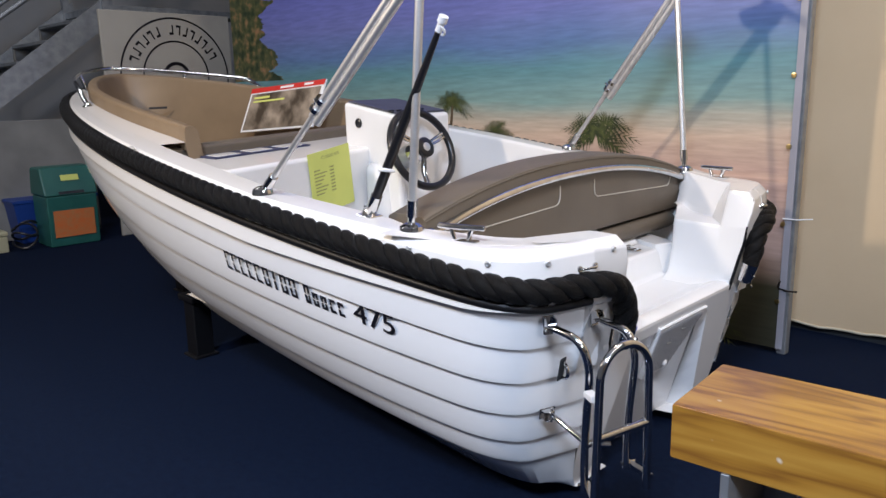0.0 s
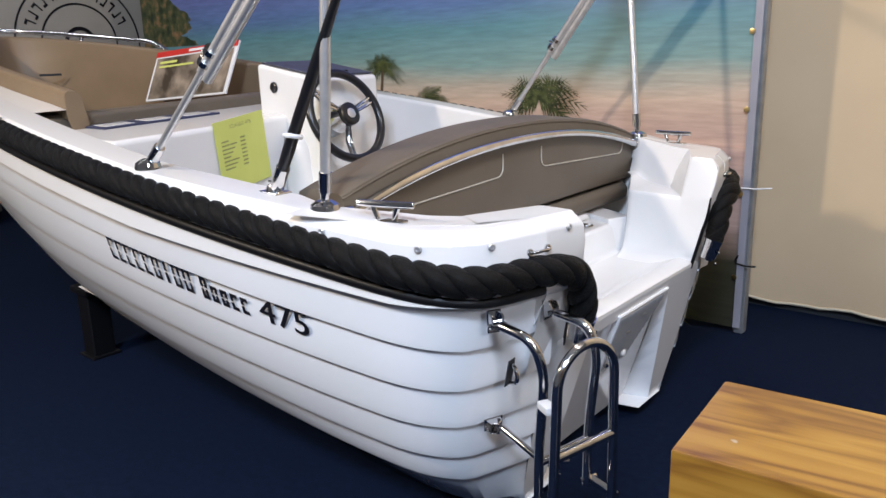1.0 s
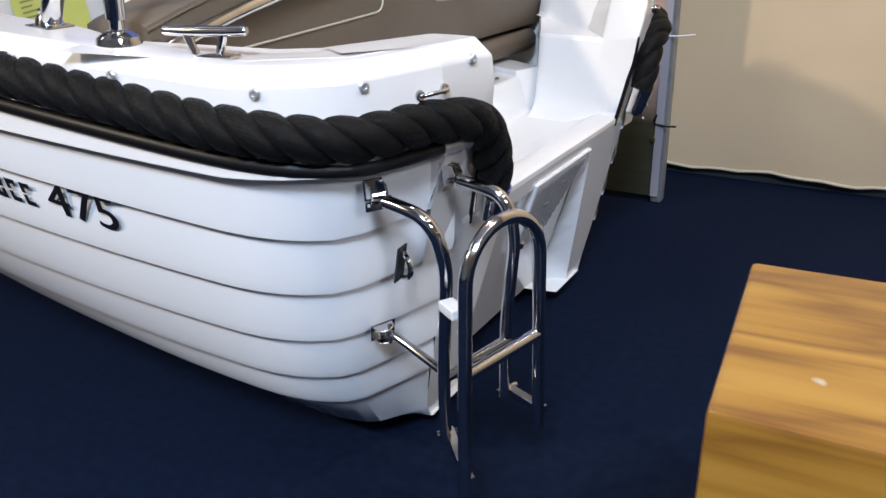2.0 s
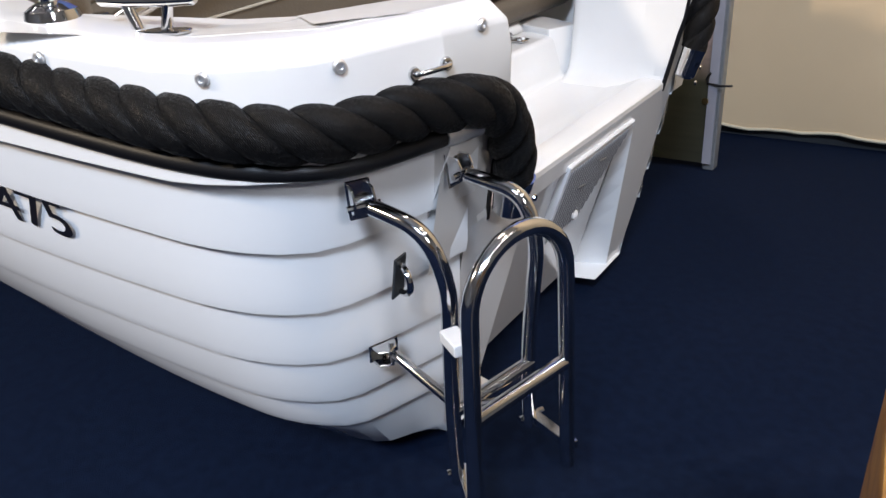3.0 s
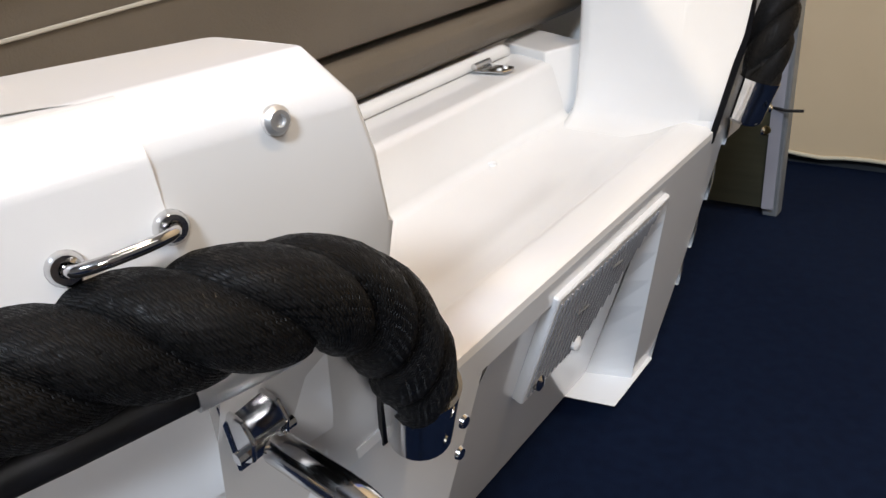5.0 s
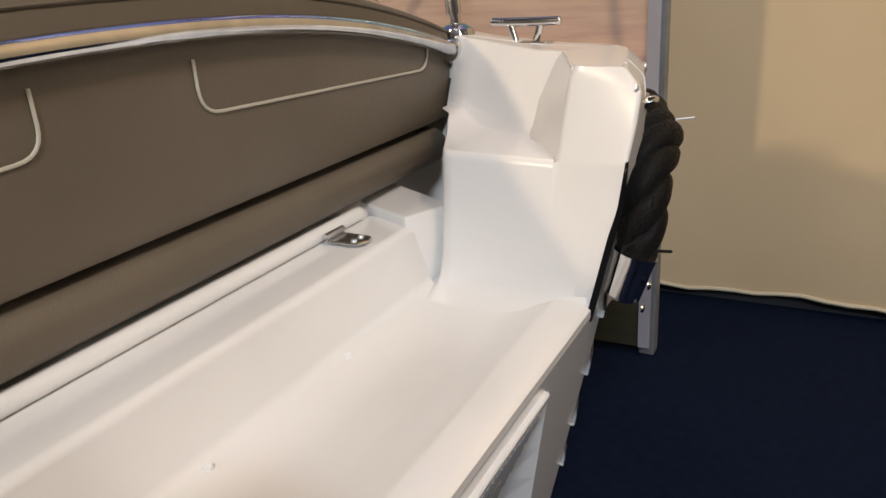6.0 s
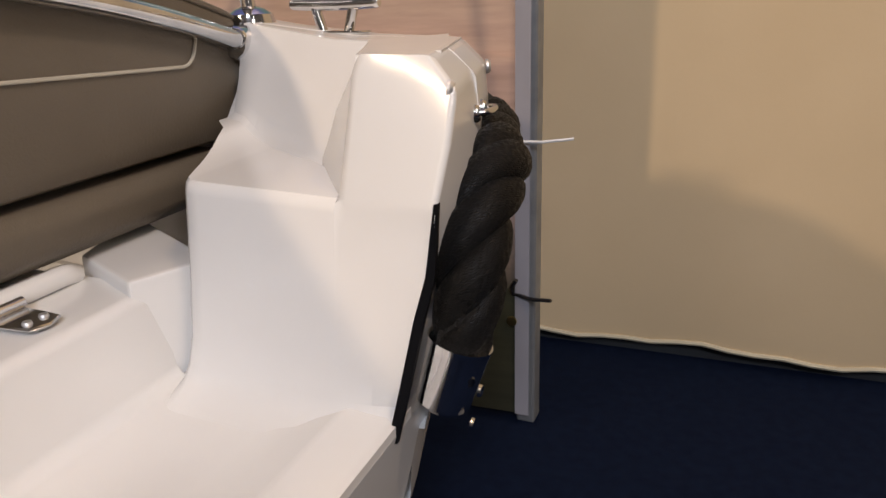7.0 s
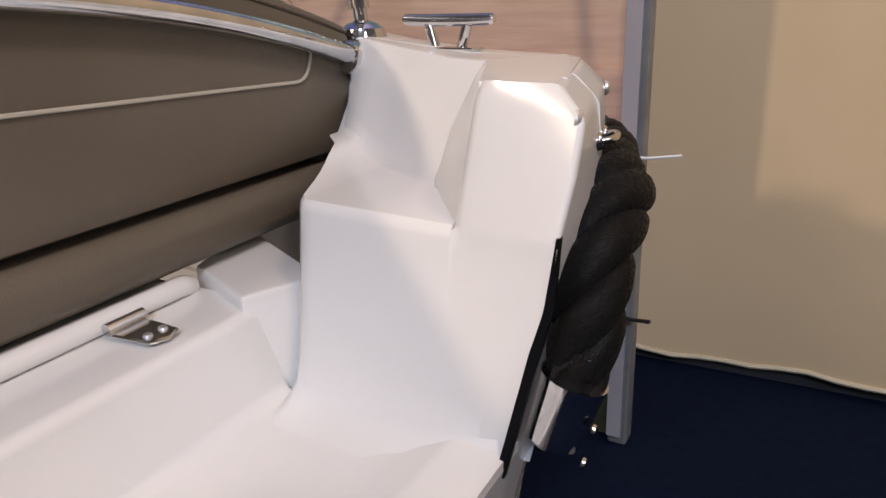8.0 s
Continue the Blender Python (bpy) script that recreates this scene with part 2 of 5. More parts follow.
structure("floor", box(-6, -6, -0.1, 10, 6, 0.0), CARPET, "dark navy blue exhibition carpet laid wall to wall", "floor")
structure("ceiling", box(-6, -6, 5.0, 10, 6, 5.1), PALE, "dim grey ceiling of the exhibition hall", "ceiling")
structure("wall_north", box(10, -6, 0, 10.1, 6, 5), PALE, "dim grey far wall of the hall", "wall")
structure("wall_south", box(-6.1, -6, 0, -6, 6, 5), PALE, "dim grey wall behind the stand", "wall")
structure("wall_east", box(-6, -6.1, 0, 10, -6, 5), PALE, "dim grey side wall of the hall", "wall")
structure("wall_west", box(-6, 6, 0, 10, 6.1, 5), PALE, "dim grey side wall across the aisle", "wall")


# ---- the boat: outline in plan, port half from the transom's middle to the stem ----
TRANSOM, BEAM_X, BOW = 0.226, 1.5, 4.42


def side_y(x):
    if x <= BEAM_X:
        k = (x - 0.49) / (BEAM_X - 0.49)
        return 0.795 + 0.085 * (1 - (1 - k) ** 2)
    k = (x - BEAM_X) / (BOW - BEAM_X)
    return 0.88 * max(1 - k ** 2.0, 0.0) ** 0.6


def outline():
    pts = [(TRANSOM, 0.115 * i) for i in range(5)]
    # flat quarter panel, then a tight turn into the side
    p, c, q = Vector((0.275, 0.655)), Vector((0.304, 0.763)), Vector((0.49, 0.795))
    for i in range(13):
        k = i / 12
        pts.append(tuple(p * (1 - k) ** 2 + c * 2 * k * (1 - k) + q * k * k))
    for i in range(1, 61):
        k = 1 - (1 - i / 60) ** 1.8
        x = 0.49 + (BOW - 0.49) * k
        pts.append((x, side_y(x)))
    # even steps
    d = [0.0]
    for a, b in zip(pts, pts[1:]):
        d.append(d[-1] + math.dist(a, b))
    s = np.arange(0, d[-1], 0.045)
    xs, ys = np.interp(s, d, [p[0] for p in pts]), np.interp(s, d, [p[1] for p in pts])
    out = [Vector((x, y, 0)) for x, y in zip(xs, ys)] + [Vector((BOW, 0, 0))]
    return out


HALF = outline()
FULL = HALF + [Vector((p.x, -p.y, 0)) for p in HALF[-2::-1]]
NORM = []
for i, p in enumerate(FULL):
    t = (FULL[min(i + 1, len(FULL) - 1)] - FULL[max(i - 1, 0)]).normalized()
    NORM.append(Vector((-t.y, t.x, 0)))  # outwards


def rope_z(x):
    k = max(x - 0.3, 0)
    return 0.740 + 0.135 * k - 0.003 * k * k


def keel_z(x):
    k = max(x - 0.3, 0) / 4.1
    return 0.05 + 0.12 * k + 0.52 * max(k - 0.42, 0) ** 1.5 / 0.58 ** 1.5


def deck_z(x):
    return max(rope_z(x) + 0.036 + 0.048 * max(0, 1 - (x - 0.2) / 1.1), 0.833)


def hull_point(i, v, proud=0.0):
    """v: 0 at the sheer under the rope, 1 at the keel."""
    p, n = FULL[i], NORM[i]
    top, low = rope_z(p.x) - 0.03, keel_z(p.x)
    a = v * math.pi / 2
    fore = (p.x - 0.46) / (BOW - 0.46)
    c = max(math.cos(a), 0) ** (0.76 + 0.72 * max(fore - 0.45, 0))
    z = low + (top - low) * (1 - math.sin(a) ** 1.05)
    k = min(max((p.x - 0.2) / 2.2, 0), 1)
    flat = min(0.385 * (1 - k * k * (3 - 2 * k)) + 0.015, abs(p.y))
    y = math.copysign(flat + (abs(p.y) - flat) * c, p.y)
    x = p.x
    if fore < 0.12:
        x += (0.76 - z) * 0.225 * min(max((0.12 - fore) / 0.15, 0), 1)
    x -= max(fore - 0.35, 0) * 0.95 * (1 - c)
    return Vector((x, y, z)) + n * (proud - 0.012) * (1 if v < 0.99 else 0)


boat = thing("boat", (2.6, 0, 0.05), "white lapstrake open boat with black rope fender, propped on stands", "boat")

WING = next(i for i, p in enumerate(FULL) if p.y > 0.43)
LAST = len(FULL) - 1 - WING
LAPS = (0, 0.145, 0.248, 0.355, 0.465, 0.57, 1)
for v0, v1 in zip(LAPS, LAPS[1:]):
    rows = []
    for v, proud in ((v0, -0.004), (v0 + 0.02, 0.0), ((v0 + v1) / 2, 0.004), (v1 - 0.02, 0.009), (v1, 0.009), (v1, -0.004)):
        rows.append([hull_point(i, v, proud) for i in range(WING, LAST + 1)])
    part("strake", strip(rows), GEL, boat)
rows = []
for i in range(WING, len(HALF)):
    p, q = hull_point(i, 1.0), hull_point(len(FULL) - 1 - i, 1.0)
    w = min(0.284, p.y * 0.6)
    rows.append([p, Vector((p.x, w, p.z)), Vector((max(p.x, 0.48), w - 0.02, p.z)), Vector((max(p.x, 0.48), -w + 0.02, p.z)), Vector((p.x, -w, p.z)), q])
part("hull_bottom", strip(rows), GEL, boat)

# transom: raked face with the recess for an engine, and its slatted pad
LIP_Z = 0.517


def transom_x(z):
    return 0.228 + (0.79 - z) * 0.225


def recess_x(z):
    return transom_x(0.47) + 0.01 + (0.47 - z) * 0.39


def recess_y(z):
    return 0.235 + (0.47 - z) * 0.22


bm = bmesh.new()


def face(*pts):
    bm.faces.new([bm.verts.new(p) for p in pts])


zl = keel_z(0.3)
zs = [LIP_Z - 0.012, 0.47, 0.42, 0.36, 0.30, 0.24, 0.18, 0.12, 0.08, zl]
for s in (1, -1):
    side = [hull_point(WING if s > 0 else LAST, v / 40, 0.0) for v in range(41)]
    side = side[::-1]
    for za, zb in zip(zs, zs[1:]):
        pts = []
        for z in (za, zb):
            y = np.interp(z, [p.z for p in side], [abs(p.y) for p in side])
            pts.append((Vector((transom_x(z), s * y, z)), Vector((transom_x(z), s * recess_y(min(z, 0.47)), z)), Vector((recess_x(min(z, 0.47)), s * (recess_y(min(z, 0.47)) - 0.025), z))))
        (a, b, c), (d, e, f) = pts
        face(a, b, e, d)
        if za <= 0.47:
            face(b, c, f, e)
        else:
            face(b, Vector((b.x, 0, b.z)), Vector((e.x, 0, e.z)), e)
for s in (1, -1):
    face((recess_x(0.47), s * 0.195, 0.47), (recess_x(0.47), 0, 0.47), (recess_x(zl), 0, zl), (recess_x(zl), s * (recess_y(zl) - 0.025), zl))
    face((transom_x(0.47), 0, 0.47), (transom_x(0.47), s * 0.22, 0.47), (recess_x(0.47), s * 0.195, 0.47), (recess_x(0.47), 0, 0.47))
bmesh.ops.remove_doubles(bm, verts=bm.verts[:], dist=0.0015)
part("transom", bm, GEL, boat, "", False)

ZT, ZB = 0.478, 0.288


def on_pad(y, t, lift=0.017):
    """A spot on the engine pad, t from its top edge down."""
    z = ZT + (ZB - ZT) * t
    return Vector((recess_x(z) - lift, y, z))


pad = part("engine_pad", bevelled(prism([on_pad(0.098, 0), on_pad(-0.215, 0), on_pad(-0.080, 1), on_pad(0.078, 1)], (0.016, 0, 0.006)), 0.002, 1), WHITE, boat, "white slatted engine mounting pad")
for k in range(24):
    y = 0.088 - 0.0122 * k
    t = min(0.95, (y + 0.215) / 0.155 - 0.05)
    if t > 0.1:
        part("rib", tube([on_pad(y - 0.0012, 0.06, 0.0178), on_pad(y - 0.02 * t, t, 0.0178)], 0.0016, 6), SLATE, pad)
for y, t in ((0.01, 0.40), (-0.06, 0.22)):
    part("print_bar", tube([on_pad(y, t, 0.0185), on_pad(y - 0.035, t + 0.03, 0.0185)], 0.0022, 6), GALV, pad)
for y, t, mat in ((-0.045, 0.86, WHITE), (0.055, 0.86, CHROME)):
    part("pad_bolt", lathe([(0.011, 0), (0.011, 0.006), (0.005, 0.009), (0.0, 0.01)], 12, Matrix.Translation(on_pad(y, t)) @ pose(0, 0, 0, 0, -90, 0)), mat, pad)


# ---- deck: coaming cap round the sheer ----
def skew(p):
    """The starboard quarter stands a little further forward."""
    return Vector((0.018 * min(max(1 - (p.x - 0.28) / 0.35, 0), 1) if p.y < -0.2 else 0, 0, 0))


def cap_rows(first, last, profile):
    rows = []
    for i in range(first, last + 1):
        p, n = FULL[i], NORM[i]
        w = 1 - 0.32 * min(max((0.80 - p.x) / 0.12, 0), 1)
        rows.append([p + skew(p) - n * (d * w if d > 0.05 else d) + Vector((0, 0, deck_z(p.x) + h)) for d, h in profile])
    return rows


CAP = [(-0.008, -0.15), (-0.002, -0.06), (0.0, -0.028), (0.003, -0.022), (0.020, -0.004), (0.026, 0.0), (0.118, 0.002), (0.128, -0.003), (0.134, -0.014), (0.146, -0.36)]
CAP0 = next(i for i, p in enumerate(FULL) if p.y > 0.497)
part("coaming", strip(cap_rows(CAP0, len(FULL) - 1 - CAP0, CAP), True), GELIN, boat)

# wing ends beside the stern platform, and the stepped sides
DZ = 0.834


YC = FULL[CAP0].y
AFT = [(transom_x(0.470) + 0.004, 0.376, 0.470), (transom_x(0.56) + 0.004, 0.386, 0.56), (transom_x(0.63) + 0.003, 0.388, 0.63), (0.238, 0.391, 0.720), (0.224, 0.408, 0.768), (0.221, 0.421, 0.808), (0.245, 0.432, 0.835)]


def shifted(x, y, z, s):
    """Puts an aft corner point on its side of the boat."""
    return Vector((x + (0.018 * min(max((z - 0.60) / 0.1, 0), 1) if s < 0 else 0), s * y, z))


def aft_edge(z, s):
    zs = [p[2] for p in AFT]
    return Vector((float(np.interp(z, zs, [p[0] for p in AFT])) + (0.018 * min(max((z - 0.66) / 0.1, 0), 1) if s < 0 else 0), s * float(np.interp(z, zs, [p[1] for p in AFT])), z))


for s in (1, -1):
    # column at the quarter: aft face, chamfer, top, inboard face above the step
    inner = [(0.352, 0.418, 0.712), (0.345, 0.424, 0.765), (0.336, 0.428, 0.822), (0.330, 0.431, 0.836)]
    back = [(0.452, 0.552, 0.714), (0.436, 0.570, 0.765), (0.416, 0.598, 0.822), (0.408, 0.606, 0.836)]
    j = CAP0 if s > 0 else len(FULL) - 1 - CAP0
    row = cap_rows(j, j, CAP)[0]
    corner = [Vector((transom_x(z), s * YC, z)) for z in (0.470, 0.56, 0.63)] + [row[0], row[1], row[3], row[5]]
    wing = bm = bmesh.new()
    c0 = [bm.verts.new(p) for p in corner]
    c1 = [bm.verts.new(aft_edge(z, s)) for x, y, z in AFT]
    c2 = [bm.verts.new((x, s * y, z)) for x, y, z in inner]
    c3 = [bm.verts.new((x, s * y, z)) for x, y, z in back]
    for p, q in ((c0, c1), (c2, c3)):
        for k in range(len(p) - 1):
            bm.faces.new((p[k], q[k], q[k + 1], p[k + 1]))
    bm.faces.new((c0[-1], c1[-1], c2[-1], c3[-1], bm.verts.new((0.335, s * 0.655, 0.8385))))
    # side of the well, one skin from the aft corner to the seat, and the tread above it
    wall, tread = [], []
    heights = (0.500, 0.505, 0.514, 0.528, 0.555, 0.61, 0.694, 0.706, 0.712)
    spread = (-0.040, -0.020, -0.003, 0.009, 0.019, 0.029, 0.043, 0.045, 0.0455)
    for k, bow in ((0.0, 0.0), (0.45, 0.004), (0.8, 0.003)):
        row = []
        for z, d in zip(heights, spread):
            a, e = aft_edge(z, s), Vector((0.352, s * (0.3725 + d), z))
            if z < 0.53:
                a.y = e.y + s * 0.01
            row.append(a + (e - a) * k - Vector((0, s * bow * min(max((0.71 - z) / 0.06, 0), 1), 0)))
        row[-1] = aft_edge(AFT[3][2], s) * (1 - k) + Vector((inner[0][0], s * inner[0][1], inner[0][2])) * k
        row[-2] = row[-1] * 0.6 + row[-3] * 0.4
        wall.append(row)
    wall.append([(0.352, s * (0.3725 + d), z) for z, d in zip(heights, spread)])
    for x, ya, zt in ((0.357, 0.418, 0.712), (0.42, 0.424, 0.713), (0.48, 0.428, 0.714), (0.515, 0.430, 0.715), (0.530, 0.433, 0.715), (0.539, 0.441, 0.716), (0.547, 0.458, 0.717), (0.558, 0.484, 0.719), (0.570, 0.511, 0.722), (0.582, 0.537, 0.726), (0.594, 0.562, 0.731), (0.606, 0.590, 0.737)):
        low = ya - 0.0455
        wall.append([(x, s * (low + d), z) for z, d in zip(heights[:6], spread)] + [(x, s * (ya - 0.004), zt - 0.012), (x, s * (ya - 0.001), zt - 0.004), (x, s * (ya + 0.004), zt)])
        end = 0.552 + (x - 0.452) * 0.62 if x > 0.452 else 0.43 + (x - 0.352) * 1.34
        tread.append([(x, s * (ya + 0.004), zt), (x, s * max(end - 0.008, ya + 0.008), zt + 0.003)])
    for _ in range(5):
        for i in range(1, 6):
            for k in range(6):
                a, e, c = (Vector(wall[j][k]) for j in (i - 1, i, i + 1))
                u = (e.x - a.x) / (c.x - a.x)
                e.y = e.y * 0.6 + (a.y + (c.y - a.y) * u) * 0.4
                wall[i][k] = e
    tread.append([(0.638, s * 0.628, 0.739), (0.638, s * 0.661, 0.741)])
    column = []
    for k in (0.0, 0.45, 0.8, 1.0):
        column.append([aft_edge(a[2], s) * (1 - k) + Vector((c[0], s * c[1], c[2])) * k for a, c in zip(AFT[3:], inner)])
    wall[3][-1] = column[3][0]
    side = merge(wing, strip(wall), strip(column))
    bmesh.ops.remove_doubles(side, verts=side.verts[:], dist=0.0004)
    bmesh.ops.recalc_face_normals(side, faces=side.faces[:])
    hard = [e for e in side.edges if len(e.link_faces) == 2 and e.calc_face_angle(0) > 0.45 and min(v.co.z for v in e.verts) > 0.56 and max(v.co.x for v in e.verts) < 0.356]
    bmesh.ops.bevel(side, geom=hard, offset=0.007, segments=3, profile=0.5, affect="EDGES")
    part("wing_end", side, GELIN, boat)
    part("side_step", strip(tread), GELIN, boat)
    # rise from the tread to the deck, hollowed at its foot
    rise = [[Vector((x, s * (y + d), z)) for x, y, d, z in ((0.424, 0.520, 0, 0.7135), (0.432, 0.536, 0, 0.7195), (0.434, 0.544, 0, 0.734), (0.398, 0.594, 0, 0.827), (0.396, 0.599, 0, 0.8345), (0.396, 0.606, 0, 0.836), (0.396, 0.71, 0, 0.832))]]
    for x in (0.47, 0.515, 0.539, 0.558, 0.57, 0.582, 0.594, 0.606, 0.635):
        yb, yt, zt = 0.552 + (x - 0.452) * 0.62, 0.606 + (x - 0.408) * 0.5, float(np.interp(x, (0.357, 0.48, 0.539, 0.547, 0.558, 0.570, 0.582, 0.594, 0.606, 0.668), (0.712, 0.714, 0.716, 0.717, 0.719, 0.722, 0.726, 0.731, 0.737, 0.741)))
        top = max(0.836, deck_z(x) + 0.001)
        rise.append([(x, s * y, z) for y, z in ((yb - 0.024, zt + 0.001), (yb - 0.009, zt + 0.0065), (yb + 0.003, zt + 0.022), (yt - 0.004, top - 0.009), (yt, top - 0.0015), (yt + 0.006, top), (yt + 0.10, top - 0.004))])
    for x in (0.66, 0.70):
        yt, top = 0.606 + (x - 0.408) * 0.5, deck_z(x) + 0.001
        rise.append([(x, s * (yt + d), top + h) for d, h in ((-0.020, -0.075), (-0.016, -0.06), (-0.012, -0.045), (-0.004, -0.009), (0.0, -0.0015), (0.006, 0.0), (0.10, -0.004))])
    part("step_back", strip(rise), GELIN, boat)
    part("deck_corner", prism([(0.275, s * 0.48, DZ - 0.004), (0.32, s * 0.655, DZ - 0.004), (0.45, s * 0.735, DZ - 0.004), (0.66, s * 0.76, DZ - 0.004), (0.652, s * 0.735, DZ - 0.004), (0.409, s * 0.612, DZ - 0.004), (0.336, s * 0.436, DZ - 0.004)], (0, 0, 0.0048)), GELIN, boat)

rows = []
for y in [-0.415 + 0.83 * i / 16 for i in range(17)]:
    rows.append([(transom_x(LIP_Z - 0.014), y, LIP_Z - 0.014), (transom_x(LIP_Z) + 0.003, y, LIP_Z - 0.003), (transom_x(LIP_Z) + 0.012, y, LIP_Z + 0.003), (0.338, y, LIP_Z + 0.008), (0.350, y, LIP_Z + 0.004), (0.385, y, 0.508), (0.42, y, 0.502), (0.55, y, 0.502), (0.561, y, 0.507), (0.567, y, 0.516), (0.576, y, 0.592), (0.580, y, 0.600), (0.588, y, 0.604), (0.66, y, 0.605), (0.84, y, 0.605)])
part("stern_platform", strip(rows), GELIN, boat, "glossy white stern platform well")
part("ledge_roll", tube(rounded([(0.672, 0.39, 0.616), (0.672, -0.39, 0.616), (0.677, -0.405, 0.61)], 0.01), 0.012, 10), GELIN, boat)
for s in (1, -1):
    part("ledge_end", bevelled(prism([(0.582, s * 0.384, 0.47), (0.70, s * 0.437, 0.47), (0.75, s * 0.58, 0.47), (0.545, s * 0.47, 0.47)], (0, 0, 0.150)), 0.006, 2), GELIN, boat)
for s in (1, -1):
    hinge = part("hinge", bevelled(prism([(0.600, s * 0.300 - 0.018, 0.608), (0.655, s * 0.300 - 0.022, 0.608), (0.655, s * 0.300 + 0.022, 0.608), (0.600, s * 0.300 + 0.018, 0.608), (0.593, s * 0.300, 0.608)], (0, 0, 0.004)), 0.0015, 1), CHROME, boat, "polished steel seat hinge")
    part("hinge_pin", tube([(0.653, s * 0.300 - 0.022, 0.616), (0.653, s * 0.300 + 0.022, 0.616)], 0.006, 10), CHROME, hinge)
    for dy in (-0.009, 0.009):
        part("hinge_screw", lathe([(0.005, 0), (0.004, 0.0025), (0.0, 0.003)], 10, Matrix.Translation((0.612, s * 0.300 + dy, 0.612))), ALU, hinge)
for y in (0.085, -0.165):
    part("drain_plug", lathe([(0.007, 0), (0.006, 0.004), (0.0, 0.006)], 12, Matrix.Translation((0.552, y, 0.502))), WHITE, boat)

# cockpit sole, locker across the middle, lining
part("sole", strip([[(x, -side_y(x) + 0.2, 0.36), (x, side_y(x) - 0.2, 0.36)] for x in [0.66 + 0.2 * i for i in range(9)]]), GELIN, boat)
locker = part("locker", bevelled(prism([(1.85, -0.73, 0.60), (1.83, -0.73, 0.945), (2.29, -0.73, 0.96), (2.29, -0.73, 0.60)], (0, 1.46, 0)), 0.02, 3), GELIN, boat, "white locker moulding across the cockpit")
dash = part("cup_panel", bevelled(prism([(2.12, 0.02, 0.9545), (2.12, 0.56, 0.9545), (2.25, 0.56, 0.9588), (2.25, 0.02, 0.9588)], (0, 0, 0.007)), 0.003, 1), material("navy_laminate", (0.03, 0.035, 0.08), 0.35), locker, "navy laminate cup-holder panel")
for y in (0.11, 0.29, 0.47):
    part("cup_well", bevelled(prism([(2.145, y - 0.06, 0.9613), (2.145, y + 0.06, 0.9613), (2.225, y + 0.06, 0.9640), (2.225, y - 0.06, 0.9640)], (0, 0, 0.0025)), 0.001, 1), GELIN, dash)


# ---- rope fender ----
ROPE_R = 0.039


def rope_path():
    pts = []
    for i in range(WING + 1, LAST):
        p, n = FULL[i], NORM[i]
        if p.x < 0.3 and abs(p.y) < 0.545:
            continue
        pts.append(p + skew(p) + n * 0.006 + Vector((0, 0, rope_z(p.x) - 0.009 * max(0, 1 - (p.x - 0.2) / 0.6))))
    for s in (1, -1):
        z = rope_z(0.2) - 0.009
        end = [shifted(x, y - (0.036 * d / 0.142 if s > 0 else 0), z - d * (1.18 if s > 0 else 1.10), s) for x, y, d in ((0.216, 0.515, 0.004), (0.217, 0.489, 0.012), (0.219, 0.464, 0.027), (0.223, 0.446, 0.048), (0.229, 0.433, 0.080), (0.236, 0.424, 0.112), (0.244, 0.419, 0.142))]
        pts = end[::-1] + pts if s > 0 else pts + end
    return pts


def resample(pts, step):
    d = [0.0]
    for a, b in zip(pts, pts[1:]):
        d.append(d[-1] + (Vector(b) - Vector(a)).length)
    s = np.arange(0, d[-1], step)
    cols = [np.interp(s, d, [p[k] for p in pts]) for k in range(3)]
    return [Vector(c) for c in zip(*cols)]


def smoothed(pts, rounds=3):
    for _ in range(rounds):
        pts = [pts[0]] + [(a + b * 2 + c) / 4 for a, b, c in zip(pts, pts[1:], pts[2:])] + [pts[-1]]
    return pts


PITCH = 0.155
line = frames_along(smoothed(resample(rope_path(), 0.010), 6))
core = tube([p for p, t, s, u in line], 0.026, 8)
rope = part("rope_fender", core, ROPE, boat, "thick black three-strand rope fender")
for k in range(3):
    bm = bmesh.new()
    rings = []
    for j, (p, t, s, u) in enumerate(line):
        a = 2 * math.pi * (k / 3 - j * 0.010 / PITCH)
        rad = s * math.cos(a) + u * math.sin(a)
        tan = u * math.cos(a) - s * math.sin(a)
        near = min(j, len(line) - 1 - j) * 0.010
        thin = 0.93 * (0.80 + 0.20 * min(near / 0.06, 1))
        c = p + rad * 0.0172 * thin
        rings.append([bm.verts.new(c + rad * math.cos(b) * 0.0195 * thin + tan * math.sin(b) * 0.0250 * thin) for b in [2 * math.pi * q / 14 for q in range(14)]])
    lay = bm.loops.layers.uv.new("weave")
    for j, (a, b) in enumerate(zip(rings, rings[1:])):
        for q in range(14):
            f = bm.faces.new((a[q], a[(q + 1) % 14], b[(q + 1) % 14], b[q]))
            for loop, (du, dv) in zip(f.loops, ((0, 0), (0, 1), (1, 1), (1, 0))):
                loop[lay].uv = ((j + du) * 0.0122, (q + dv) * 0.0102)
    bm.faces.new(rings[0][::-1])
    bm.faces.new(rings[-1])
    part("strand", bm, WEAVE, rope)
